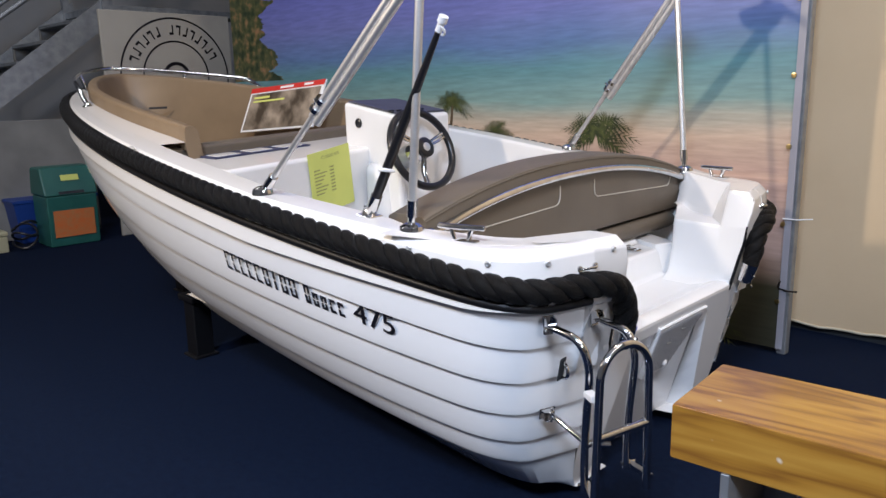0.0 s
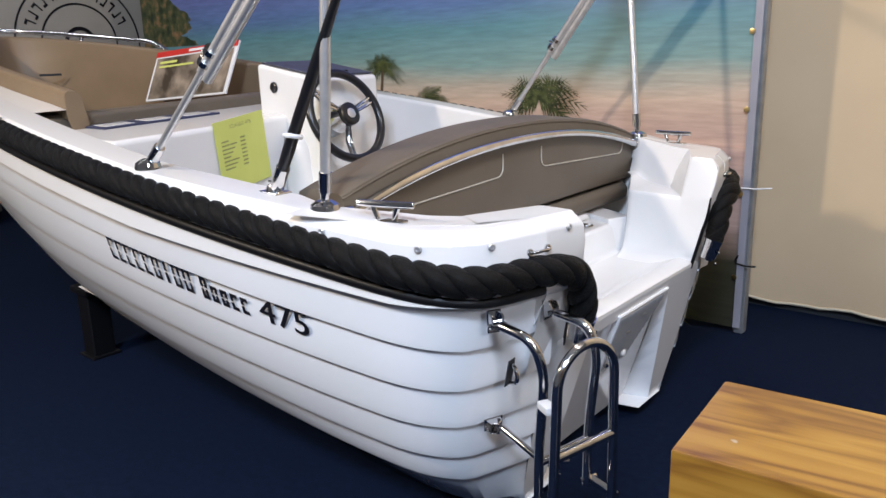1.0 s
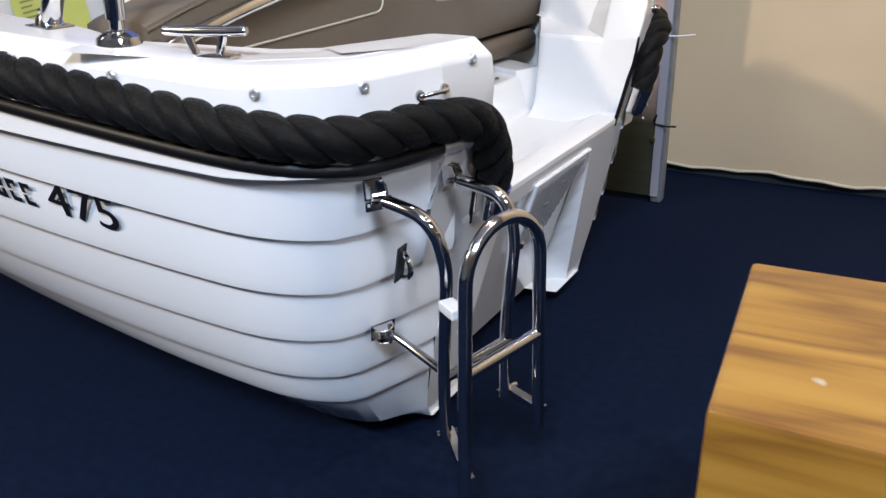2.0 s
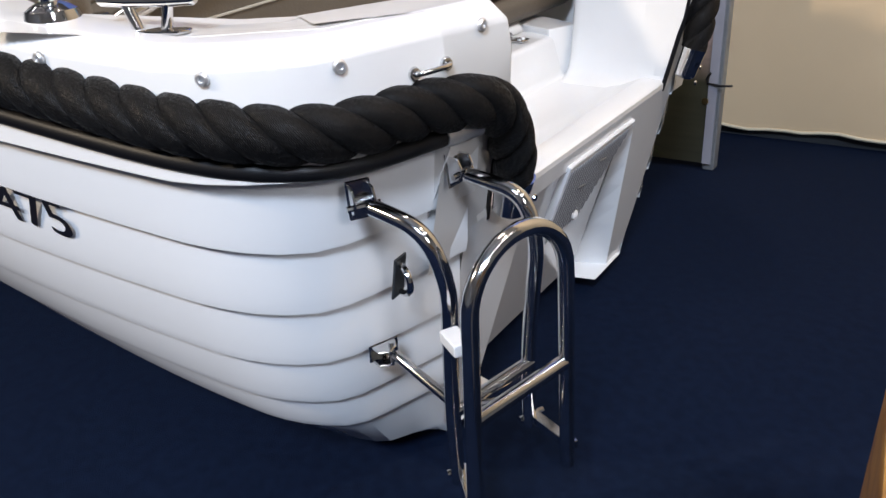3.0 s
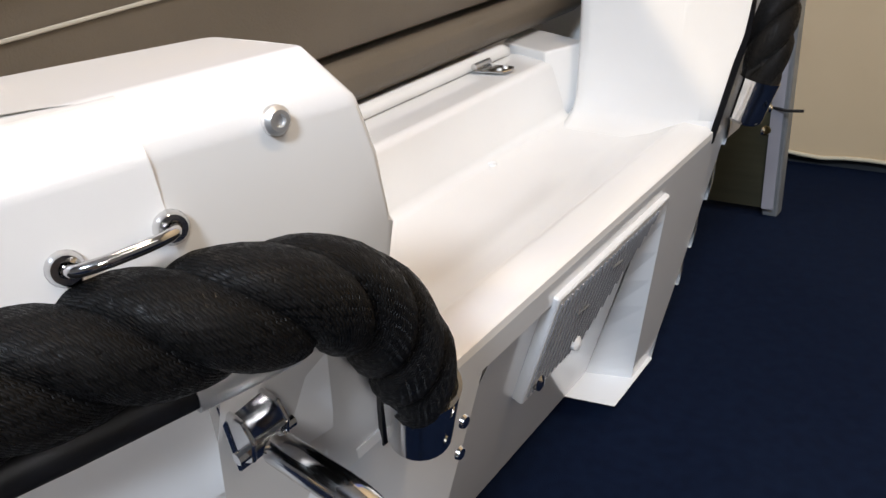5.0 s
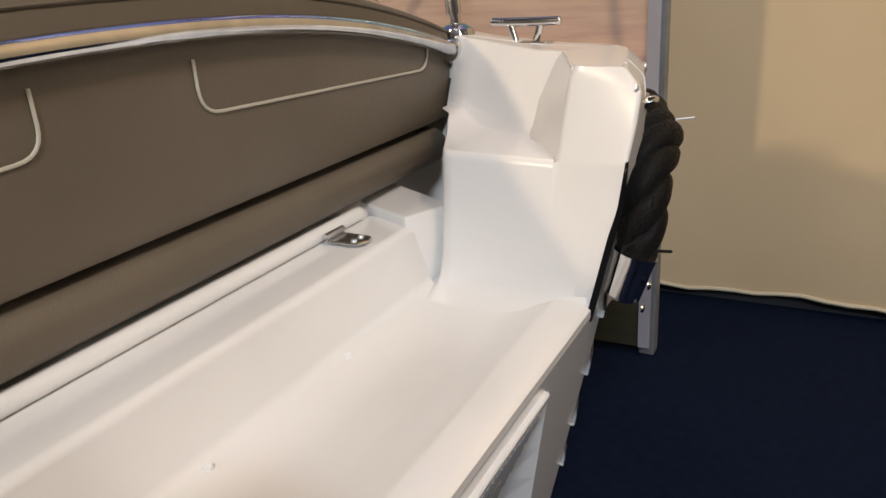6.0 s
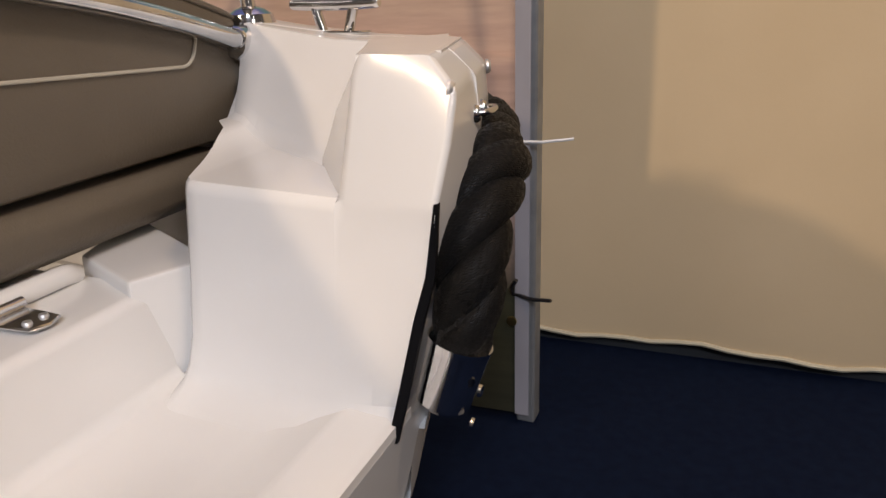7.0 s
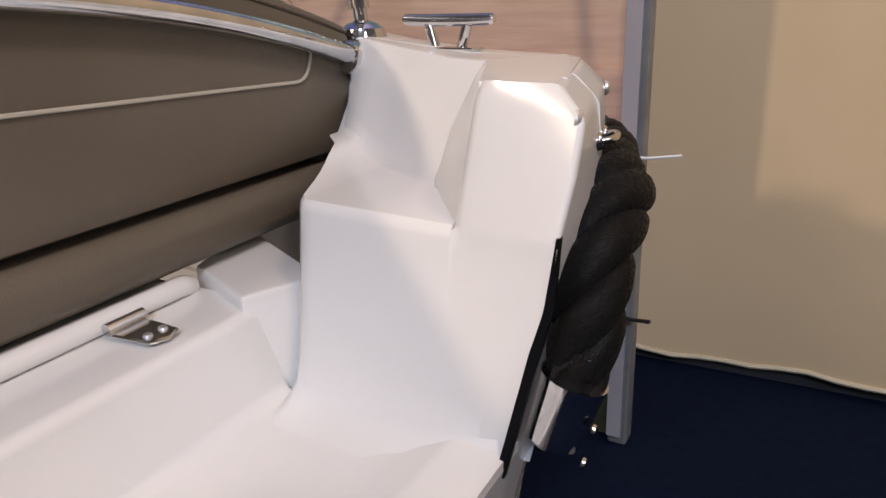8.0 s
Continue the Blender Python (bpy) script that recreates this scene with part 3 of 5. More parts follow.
for s in (1, -1):
    drop, inboard = (0.026, 0.036) if s > 0 else (0.014, 0)
    m = look(shifted(0.245, 0.419 - inboard, 0.594 - drop, s), shifted(0.261, 0.412 - inboard, 0.536 - drop, s)) @ pose(0, 0, 0, 180, 0, 0)
    cap = part("rope_cap", lathe([(0.0, 0.058), (0.021, 0.057), (0.026, 0.052), (0.029, 0.0), (0.0305, -0.010), (0.0285, -0.010)], 28, m), CHROME, boat, "polished steel rope end cap")
    for dy in (-0.02, 0.012):
        part("cap_screw", lathe([(0.006, 0), (0.005, 0.003), (0.0, 0.004)], 10, Matrix.Translation((0.2235 - dy * 0.25, s * (0.404 - inboard), 0.552 - drop + dy * 1.1)) @ pose(0, 0, 0, 0, -95, 0)), CHROME, cap)
    # black edging that runs down the wing end beside the rope
    rows = []
    for z in (0.722, 0.69, 0.66, 0.62, 0.58, 0.54, 0.496)[0 if s < 0 else 2:]:
        e = aft_edge(z, s) + Vector((0.002, s * -0.002, 0))
        w = min(0.008, 0.002 + (0.722 - z) * 0.08)
        rows.append([e, e + Vector((-w, s * 0.004, 0)), e + Vector((-w, s * 0.010, 0)), e + Vector((0, s * 0.008, 0)), e])
    part("edge_trim", strip(rows), RUBBER, boat)

rail = []
for i in range(WING + 1, LAST):
    p, n = FULL[i], NORM[i]
    rail.append(p + skew(p) + n * 0.004 + Vector((0, 0, rope_z(p.x) - 0.052)))
rail = smoothed(resample(rail, 0.03), 3)
strip_ob = part("rubbing_strip", tube(rail, 0.0125, 10), RUBBER, boat, "black rubber strip under the rope")
for pts in (rail[:3], rail[-3:]):
    part("strip_end", tube(pts, 0.0145, 12), ALU, strip_ob)


# ---- stern seat ----
def arch(y, a, b):
    return a + b * (1 - abs(y / 0.72) ** 2.2)


ys = [-0.72 + 1.43 * i / 32 for i in range(33)]
rows = []
for y in ys:
    t = arch(y, 0.872, 0.101)
    rows.append([(0.675, y, 0.702), (0.662, y, 0.708), (0.655, y, 0.73), (0.655, y, t - 0.075), (0.656, y, t - 0.02), (0.662, y, t - 0.006), (0.675, y, t), (0.78, y, t + 0.004), (0.805, y, t - 0.006), (0.815, y, t - 0.035), (0.80, y, 0.70)])
seat = part("stern_seat", strip(rows, True), VINYL, boat, "taupe vinyl arched backrest")
part("seat_base", bevelled(prism([(0.675, -0.68, 0.627), (0.650, -0.68, 0.645), (0.648, -0.68, 0.675), (0.665, -0.68, 0.694), (1.15, -0.68, 0.694), (1.15, -0.68, 0.627)], (0, 1.32, 0)), 0.008, 3), VINYL, seat)
part("seat_rail", tube([(0.640, 0.712 - 1.425 * i / 36, arch(0.712 - 1.425 * i / 36, 0.826, 0.098)) for i in range(37)], 0.0125, 12), CHROME, seat, "curved polished steel rail")
for y in (0.712, -0.713):
    part("rail_end", lathe([(0.019, -0.014), (0.022, -0.010), (0.022, 0.010), (0.019, 0.014)], 16, Matrix.Translation((0.645, y, arch(y, 0.826, 0.098))) @ pose(0, 0, 0, 90, 0, 0)), CHROME, seat)
part("top_piping", tube([(0.657, y, arch(y, 0.872, 0.101) - 0.012) for y in ys], 0.0025, 6), VINYL, seat)
for s in (1, -1):
    loop = rounded([(0.6535, s * 0.10, 0.89), (0.6535, s * 0.10, 0.828), (0.6535, s * 0.625, 0.806), (0.6535, s * 0.640, 0.848)], 0.03)
    part("pocket_piping", tube(loop, 0.0022, 6), PIPING, seat, "pale piping round a seat pocket")

for ob in (seat,):
    ob.location.x += 0.010

# ---- helm console ----
console = part("console", bevelled(prism([(2.17, -0.11, 0.36), (2.17, -0.11, 1.155), (1.80, -0.11, 1.095), (1.79, -0.11, 0.36)], (0, -0.33, 0)), 0.018, 3), GELIN, boat, "white helm console")
part("dash_top", bevelled(prism([(2.15, -0.125, 1.1545), (1.815, -0.125, 1.100), (1.815, -0.425, 1.100), (2.15, -0.425, 1.1545)], (0, 0, 0.006)), 0.002, 1), material("slate_dash", (0.06, 0.06, 0.075), 0.35), console, "dark slate dashboard top")
for k in range(5):
    part("switch", box(-0.008, -0.012, 0, 0.008, 0.012, 0.008, 0.002, 1, Matrix.Translation((1.845, -0.30 + 0.045 * k, 1.111)) @ pose(0, 0, 0, 0, 9, 0)), BLACK, console)
part("plug_cover", lathe([(0.022, 0), (0.022, 0.004), (0.016, 0.009), (0.0, 0.010)], 18, Matrix.Translation((2.06, -0.108, 1.06)) @ pose(0, 0, 0, -90, 0, 0)), BLACK, console)
part("console_foot", bevelled(prism([(2.0, -0.06, 0.36), (2.0, -0.06, 0.90), (1.88, -0.06, 0.86), (1.84, -0.06, 0.36)], (0, -0.42, 0)), 0.05, 4), GELIN, console)

HUB = Matrix.Translation((1.685, -0.205, 0.95)) @ pose(0, 0, 0, 0, -68, 0) @ pose(0, 0, 0, 0, 0, 20)
wheel = part("steering_wheel", tube([HUB @ Vector((0.17 * math.cos(a), 0.17 * math.sin(a), 0)) for a in [2 * math.pi * i / 48 for i in range(49)]], 0.0165, 12), BLACK, boat, "black-rimmed steering wheel with chrome spokes")
part("hub", lathe([(0.05, -0.055), (0.048, -0.02), (0.042, 0.01), (0.036, 0.022), (0.034, 0.024)], 24, HUB), CHROME, wheel)
part("hub_cap", lathe([(0.044, 0.008), (0.044, 0.026), (0.034, 0.031), (0.020, 0.031)], 24, HUB), BLACK, wheel)
part("hub_badge", lathe([(0.019, 0.029), (0.019, 0.032), (0.012, 0.034), (0.0, 0.034)], 20, HUB), ALU, wheel)
part("column", lathe([(0.045, -0.16), (0.05, -0.055)], 20, HUB), GALV, wheel)
for a in (0.5, 2.6, 4.7):
    for d in (-0.11, 0.11):
        part("spoke", tube([HUB @ Vector((0.035 * math.cos(a + d), 0.035 * math.sin(a + d), 0.0)), HUB @ Vector((0.10 * math.cos(a + d * 0.8), 0.10 * math.sin(a + d * 0.8), -0.012)), HUB @ Vector((0.158 * math.cos(a + d * 0.55), 0.158 * math.sin(a + d * 0.55), 0))], 0.007, 8), CHROME, wheel)

console.location.x -= 0.125
wheel.location += Vector((-0.125, 0.06, 0.004))

# ---- bow: padded surround, cross bolster, seat ----
rows = []
FIRST = next(i for i, p in enumerate(FULL) if p.x > 2.16)
ENDI = len(FULL) - 1 - FIRST


def inset(i, ky, kx, h):
    p = FULL[i]
    if p.y > 0 and ky < 0.88:
        ky *= 0.86 + 0.14 * min(max((p.x - 2.29) / 1.3, 0), 1)
    return Vector((2.29 + (p.x - 2.29) * kx, p.y * ky, deck_z(p.x) + h))


for i in range(FIRST, ENDI + 1):
    rows.append([inset(i, ky, kx, h) for ky, kx, h in ((0.845, 0.925, -0.03), (0.845, 0.925, 0.050), (0.838, 0.921, 0.062), (0.825, 0.915, 0.068), (0.785, 0.893, 0.066), (0.772, 0.886, 0.058), (0.760, 0.880, 0.045), (0.725, 0.855, -0.12), (0.70, 0.84, -0.36))])
bow_pad = part("bow_surround", strip(rows, True), TAN, boat, "tan vinyl padded surround of the bow seat")
bolster = part("cross_bolster", bevelled(prism([(2.275, -0.64, 0.90), (2.265, -0.64, 1.006), (2.34, -0.64, 1.012), (2.36, -0.64, 0.90)], (0, 1.34, 0)), 0.015, 3), VINYL, bow_pad)
part("bow_seat", strip([[(x, -max(side_y(x) * 0.72, 0.02), 0.72), (x, max(side_y(x) * 0.72, 0.02), 0.72)] for x in [2.35 + 0.13 * i for i in range(14)]]), TAN, bow_pad)
part("maker_tab", bevelled(prism([(3.90, -0.02, 1.12), (3.90, -0.14, 1.12), (3.90, -0.14, 1.133), (3.90, -0.02, 1.133)], (-0.004, 0, 0)), 0.001, 1), DARK, bow_pad)
# foredeck
part("foredeck", strip([[inset(i, ky, kx, h) for ky, kx, h in ((0.90, 0.955, 0.002), (0.83, 0.918, 0.004))] for i in range(FIRST, ENDI + 1)]), GELIN, boat)

# the moulding across the cockpit runs a little askew
ASKEW = Matrix.Translation((2.2, 0.22, 0.95)) @ Matrix.Rotation(radians(8), 4, "Z") @ Matrix.Rotation(radians(-1.2), 4, "X") @ Matrix.Translation((-2.2, -0.22, -0.95))
for ob in (locker, bolster, dash, *dash.children):
    ob.data.transform(ASKEW)

# bow rail
idx = [i for i in range(len(FULL)) if FULL[i].x > 3.5]
top = [FULL[i] - NORM[i] * 0.055 + Vector((0, 0, deck_z(FULL[i].x) + 0.105)) for i in idx]
foot = [FULL[i] - NORM[i] * 0.09 + Vector((0, 0, deck_z(FULL[i].x) + 0.004)) for i in (idx[0] - 4, idx[-1] + 4)]
rail_pts = smoothed([foot[0], foot[0] + Vector((0.05, 0.0, 0.04))] + top + [foot[1] + Vector((0.05, 0.0, 0.04)), foot[1]], 2)
bow_rail = part("bow_rail", tube(rail_pts, 0.0125, 10), CHROME, boat, "polished steel rail round the bow")
for k in (len(idx) // 4, 3 * len(idx) // 4):
    i = idx[k]
    part("stanchion", tube([top[k], FULL[i] - NORM[i] * 0.09 + Vector((0, 0, deck_z(FULL[i].x)))], 0.011, 10), CHROME, bow_rail)
for p in foot:
    part("rail_foot", lathe([(0.028, 0), (0.028, 0.004), (0.016, 0.012), (0.014, 0.02)], 16, Matrix.Translation(p - Vector((0, 0, 0.004)))), CHROME, bow_rail)


# ---- deck fittings ----
def cleat(x, y, z, yaw):
    m = Matrix.Translation((x, y, z)) @ pose(0, 0, 0, 0, 0, yaw)
    ob = part("cleat", tube([m @ Vector((d, 0, 0.036 + (0.001 if abs(d) > 0.06 else 0))) for d in (-0.068, -0.064, -0.03, 0.0, 0.03, 0.064, 0.068)], 0.0075, 12, (0.005, 0.0072, 0.0078, 0.008, 0.0078, 0.0072, 0.005)), CHROME, boat, "polished steel mooring cleat")
    part("cleat_base", bevelled(prism([m @ Vector(p) for p in ((-0.045, -0.014, 0), (0.045, -0.014, 0), (0.052, 0, 0), (0.045, 0.014, 0), (-0.045, 0.014, 0), (-0.052, 0, 0))], (0, 0, 0.004)), 0.0015, 1), CHROME, ob)
    for d in (-1, 1):
        part("cleat_post", tube([m @ Vector((d * 0.020, 0, 0.003)), m @ Vector((d * 0.030, 0, 0.034))], 0.0065, 10), CHROME, ob)


cleat(0.512, 0.735, DZ + 0.002, 14)
cleat(0.517, -0.728, DZ + 0.002, -7)


def deck_base(x, y, z, parent):
    ob = part("pole_base", lathe([(0.034, 0), (0.034, 0.005), (0.031, 0.016), (0.022, 0.022), (0.013, 0.026)], 24, Matrix.Translation((x, y, z))), CHROME, parent)
    return ob


frame_top = {1: Vector((0.585, 0.77, 1.54)), -1: Vector((0.745, -0.79, 1.565))}
bimini = part("awning_frame", tube([frame_top[1], frame_top[-1]], 0.0125, 8), ALU, boat, "folded aluminium awning frame with chrome feet")
bimini.data.transform(Matrix.Translation((0, 0, 0.08)))
for s in (1, -1):
    ft = frame_top[s]
    c0, a0 = Vector((0.668, s * 0.762, 0.848)), Vector((1.28, s * 0.825, 0.907))
    for b in (c0, a0):
        deck_base(b.x, b.y, b.z - 0.002, bimini)
        d = (ft - b).normalized()
        part("pivot", tube([b + Vector((0, 0, 0.012)), b + d * 0.045], 0.0105, 10), CHROME, bimini)
        part("socket", tube([b + d * 0.04, b + d * 0.085], 0.0145, 12), CHROME, bimini)
    d = (ft - c0).normalized()
    part("rear_pole", tube([c0 + d * 0.08, ft + d * 0.09], 0.0115, 12), ALU, bimini)
    d = (ft - a0).normalized()
    side = d.cross(Vector((0, 1, 0))).normalized()
    mid = a0 + (ft - a0) * 0.40
    part("front_rod", tube([a0 + d * 0.08, mid], 0.0095, 12), ALU, bimini)
    part("front_pole", tube([mid - d * 0.02, ft + d * 0.09], 0.0125, 12), ALU, bimini)
    part("front_pole", tube([mid - d * 0.02 + side * 0.026, ft + d * 0.09 + side * 0.026], 0.0125, 12), ALU, bimini)
    for k in (0.0, 0.035):
        part("clamp", tube([mid + d * k - side * 0.004, mid + d * (k + 0.014) - side * 0.004], 0.019, 12), CHROME, bimini)
    part("clamp_screw", tube([mid + d * 0.02 - side * 0.03, mid + d * 0.02 + side * 0.005], 0.004, 8), CHROME, bimini)
part("awning_boot", bevelled(prism([(0.70, -0.75, 1.555), (0.82, -0.75, 1.545), (0.85, -0.75, 1.61), (0.72, -0.75, 1.64)], (0, -0.09, 0)), 0.02, 3), DARK, bimini, "black canvas boot")

b, tip = Vector((0.854, 0.750, 0.868)), Vector((0.53, 0.775, 1.352))
d = (tip - b).normalized()
staff = part("flagstaff", tube([b + d * 0.05, b + d * 0.12, b + d * 0.35, tip], 0.01, 12, (0.0125, 0.0145, 0.0125, 0.0075)), BLACK, boat, "black tapered flagstaff with white cap")
part("staff_tube", tube([b + d * 0.01, b + d * 0.075], 0.0165, 14), CHROME, staff)
part("staff_base", bevelled(prism([(b.x - 0.032, b.y - 0.024, b.z - 0.004), (b.x + 0.032, b.y - 0.024, b.z - 0.001), (b.x + 0.032, b.y + 0.024, b.z - 0.001), (b.x - 0.032, b.y + 0.024, b.z - 0.004)], (0, 0, 0.007)), 0.002, 1), CHROME, staff)
part("staff_collar", lathe([(0.024, 0), (0.020, 0.012), (0.016, 0.02)], 16, Matrix.Translation(b)), CHROME, staff)
part("staff_screw", tube([b + d * 0.03 + Vector((0.035, 0.0, 0.0)), b + d * 0.03], 0.0035, 8), CHROME, staff)
part("staff_cap", tube([tip - d * 0.004, tip + d * 0.018, tip + d * 0.020, tip + d * 0.036], 0.01, 12, (0.009, 0.009, 0.0125, 0.0125)), WHITE, staff)
q = b + (tip - b) * 0.28
part("staff_clip", tube([q + Vector((0.018 * math.cos(a), 0.018 * math.sin(a), 0.004 * math.sin(a))) for a in [2 * math.pi * i / 16 for i in range(17)]], 0.0055, 8), WHITE, staff)
part("staff_clip", tube([tip + Vector((-0.008 + 0.010 * math.cos(a), 0.006 * math.sin(a), -0.002 + 0.010 * math.sin(a))) for a in [2 * math.pi * i / 12 for i in range(13)]], 0.003, 6), WHITE, staff)


def screw(at, out, r=0.008):
    m = look(at, Vector(at) - Vector(out))
    part("cup_screw", lathe([(r, -0.001), (r, 0.002), (r * 0.72, 0.0045), (r * 0.42, 0.0045), (r * 0.36, 0.0025), (0.0, 0.0025)], 14, m), ALU, boat)


def on_coaming(i, z):
    p, n = FULL[i], NORM[i]
    return p + n * 0.003 + Vector((0, 0, z)), n


def beside(x, y, z):
    """The spot on the coaming's outer side that lies nearest to a place in plan."""
    c = Vector((x, y, 0))
    best = None
    for a, b, na, nb in zip(FULL, FULL[1:], NORM, NORM[1:]):
        k = min(max((c - a).dot(b - a) / (b - a).length_squared, 0), 1)
        q = a + (b - a) * k
        if best is None or (q - c).length < best[0]:
            best = ((q - c).length, q, (na * (1 - k) + nb * k).normalized())
    return best[1] + best[2] * 0.003 + Vector((0, 0, z)), best[2]


for s in (1, -1):
    for x, y in ((0.226, 0.464), (0.286, 0.677), (0.394, 0.769), (0.62, 0.82), (0.82, 0.84), (1.36, 0.87), (2.4, 0.89)):
        z = 0.801 if x < 0.5 else deck_z(x) - 0.030
        at, n = beside(x, s * y, z)
        if x < 0.25:
            at.y = 0.474 if s > 0 else -0.428
            at += Vector((0.005, 0, 0.007))
        at = at + skew(at)
        screw(at, n)
    # small grab handle on the quarter
    h0, h1 = Vector((0.257, s * 0.585, 0.772)), Vector((0.244, s * 0.538, 0.774))
    if s < 0:
        h0, h1 = h0 + Vector((0.012, 0.020, 0)), h1 + Vector((0.016, 0.020, 0))
    out = Vector((-0.016, s * 0.004, 0.002))
    grab = part("grab_handle", tube(smoothed(rounded([h0, h0 + out * 0.7, h0 * 0.75 + h1 * 0.25 + out, h0 * 0.25 + h1 * 0.75 + out, h1 + out * 0.7, h1], 0.010), 1), 0.0032, 10), CHROME, boat, "small polished grab handle")
    for h in (h0, h1):
        part("handle_foot", lathe([(0.0088, -0.003), (0.0088, 0.003), (0.0068, 0.006), (0.004, 0.006), (0.003, 0.0045), (0.0, 0.0045)], 16, look(h, h - out)), CHROME, grab)
i = next(k for k, p in enumerate(FULL) if p.x > 2.15)
at, n = on_coaming(i, deck_z(2.15) - 0.008)
part("deck_ring", tube([at + Vector((0.022 * math.cos(a), -0.01, 0.008 + 0.008 * math.sin(a))) for a in [2 * math.pi * k / 16 for k in range(17)]], 0.003, 6), ALU, boat)


# ---- bathing ladder on the port quarter ----
def bracket(at, out, turn, parent):
    m = Matrix.Translation(at) @ Vector(out).to_track_quat("X", "Z").to_matrix().to_4x4() @ pose(0, 0, 0, turn, 0, 0) @ Matrix.Diagonal((0.85, 0.85, 0.85, 1))
    bm = bevelled(prism([m @ Vector(p) for p in ((0, -0.018, -0.028), (0, 0.018, -0.028), (0, 0.018, 0.028), (0, -0.018, 0.028))], m.to_3x3() @ Vector((0.004, 0, 0))), 0.0015, 1)
    for d in (-1, 1):
        bm = merge(bm, bevelled(prism([m @ Vector(p) for p in ((0.002, d * 0.014 - 0.002, -0.022), (0.022, d * 0.014 - 0.002, -0.014), (0.030, d * 0.014 - 0.002, 0.004), (0.024, d * 0.014 - 0.002, 0.020), (0.002, d * 0.014 - 0.002, 0.024))], m.to_3x3() @ Vector((0, 0.004, 0))), 0.001, 1))
    ob = part("bracket", bm, CHROME, parent)
    part("bracket_bolt", tube([m @ Vector((0.018, -0.024, -0.006)), m @ Vector((0.018, 0.024, -0.006))], 0.004, 8), CHROME, parent)
    return ob


TL, TR = Vector((0.272, 0.672, 0.642)), Vector((0.245, 0.520, 0.630))
FL, FR = Vector((0.203, 0.635, 0.215)), Vector((0.162, 0.502, 0.235))
TUBE = 0.0104
ladder = part("bathing_ladder", tube(smoothed(rounded([TL + Vector((-0.012, 0.006, -0.002)), Vector((0.186, 0.682, 0.630)), Vector((0.166, 0.672, 0.56)), FL + Vector((0, 0, 0.14)), FL], 0.085, 10), 2), TUBE, 14), CHROME, boat, "folded polished steel bathing ladder")
part("hanger_tube", tube(smoothed(rounded([TR + Vector((-0.012, 0.0, -0.002)), Vector((0.152, 0.520, 0.618)), Vector((0.136, 0.517, 0.55)), FR + Vector((0, 0, 0.14)), FR], 0.085, 10), 2), TUBE, 14), CHROME, ladder)
GL, GR = Vector((0.124, 0.712, 0.195)), Vector((0.082, 0.540, 0.228))
AL, AR = Vector((0.112, 0.714, 0.550)), Vector((0.074, 0.562, 0.550))
up = Vector((0, 0, 1))
mid = (AL + AR) / 2
archp = [GL, GL * 0.5 + AL * 0.5] + [mid + (AL - mid) * math.cos(a) + up * 0.080 * math.sin(a) for a in [math.pi * k / 16 for k in range(17)]] + [GR * 0.5 + AR * 0.5, GR]
part("lower_frame", tube(archp, TUBE, 14), CHROME, ladder)
rl, rr = GL * 0.36 + AL * 0.64, GR * 0.45 + AR * 0.55
rl.z, rr.z = 0.412, 0.412
part("rung", tube([rl, rr], 0.0100, 12), CHROME, ladder)
part("rung", tube([FL + Vector((-0.004, 0, 0.125)), FR + Vector((-0.004, 0, 0.115))], 0.0100, 12), CHROME, ladder)
for f, g in ((FL, GL), (FR, GR)):
    e = (g - f)
    e.z = 0
    part("fold_link", bevelled(prism([f + Vector((0, 0, 0.002)) - e * 0.12, g + Vector((0, 0, 0.022)) + e * 0.05, g + Vector((0, 0, 0.036)) + e * 0.05, f + Vector((0, 0, 0.018)) - e * 0.12], Vector((-e.y, e.x, 0)).normalized() * 0.016), 0.001, 1), CHROME, ladder)
    part("link_bolt", tube([f + Vector((0, 0, 0.012)) + Vector((-e.y, e.x, 0)).normalized() * -0.014 - e * 0.05, f + Vector((0, 0, 0.012)) + Vector((-e.y, e.x, 0)).normalized() * 0.028 - e * 0.05], 0.0045, 8), CHROME, ladder)
bracket(TL + Vector((0.012, 0.002, 0.004)), (-0.85, 0.52, 0.1), 0, ladder)
bracket(TR + Vector((0.012, 0, 0.004)), (-1.0, 0.05, 0.1), 0, ladder)
bracket(Vector((0.345, 0.600, 0.370)), (-0.92, 0.38, -0.1), 90, ladder)
part("stay", tube([(0.325, 0.598, 0.365), (0.203, 0.622, 0.335), (0.160, 0.585, 0.335)], 0.0075, 10), CHROME, ladder)
part("cable_tie", box(-0.020, -0.012, -0.008, 0.020, 0.012, 0.008, 0.003, 2, Matrix.Translation((0.142, 0.700, 0.508)) @ pose(0, 0, 0, 0, 0, 150)), WHITE, ladder, "white plastic cable tie")
ring = part("lashing_ring", tube([Vector((0.288 - 0.026 * math.sin(a), 0.612 + 0.012 * math.sin(a), 0.510 + 0.022 * math.cos(a))) for a in [math.pi * k / 14 for k in range(15)]], 0.0045, 8), CHROME, boat, "steel lashing eye")
part("ring_plate", bevelled(prism([(0.298, 0.600, 0.480), (0.296, 0.626, 0.480), (0.284, 0.626, 0.542), (0.286, 0.600, 0.542)], (-0.004, 0, 0)), 0.001, 1), DARK, ring)


# ---- lettering on the port side, laid on the planking ----
def on_hull(x, v, proud):
    j = next(k for k, p in enumerate(FULL) if p.x > x and p.y > 0.70)
    k = (x - FULL[j - 1].x) / (FULL[j].x - FULL[j - 1].x)
    return hull_point(j - 1, v, proud) * (1 - k) + hull_point(j, v, proud) * k


TX0, TX1, TV0, TV1 = 1.50, 0.69, 0.144, 0.202


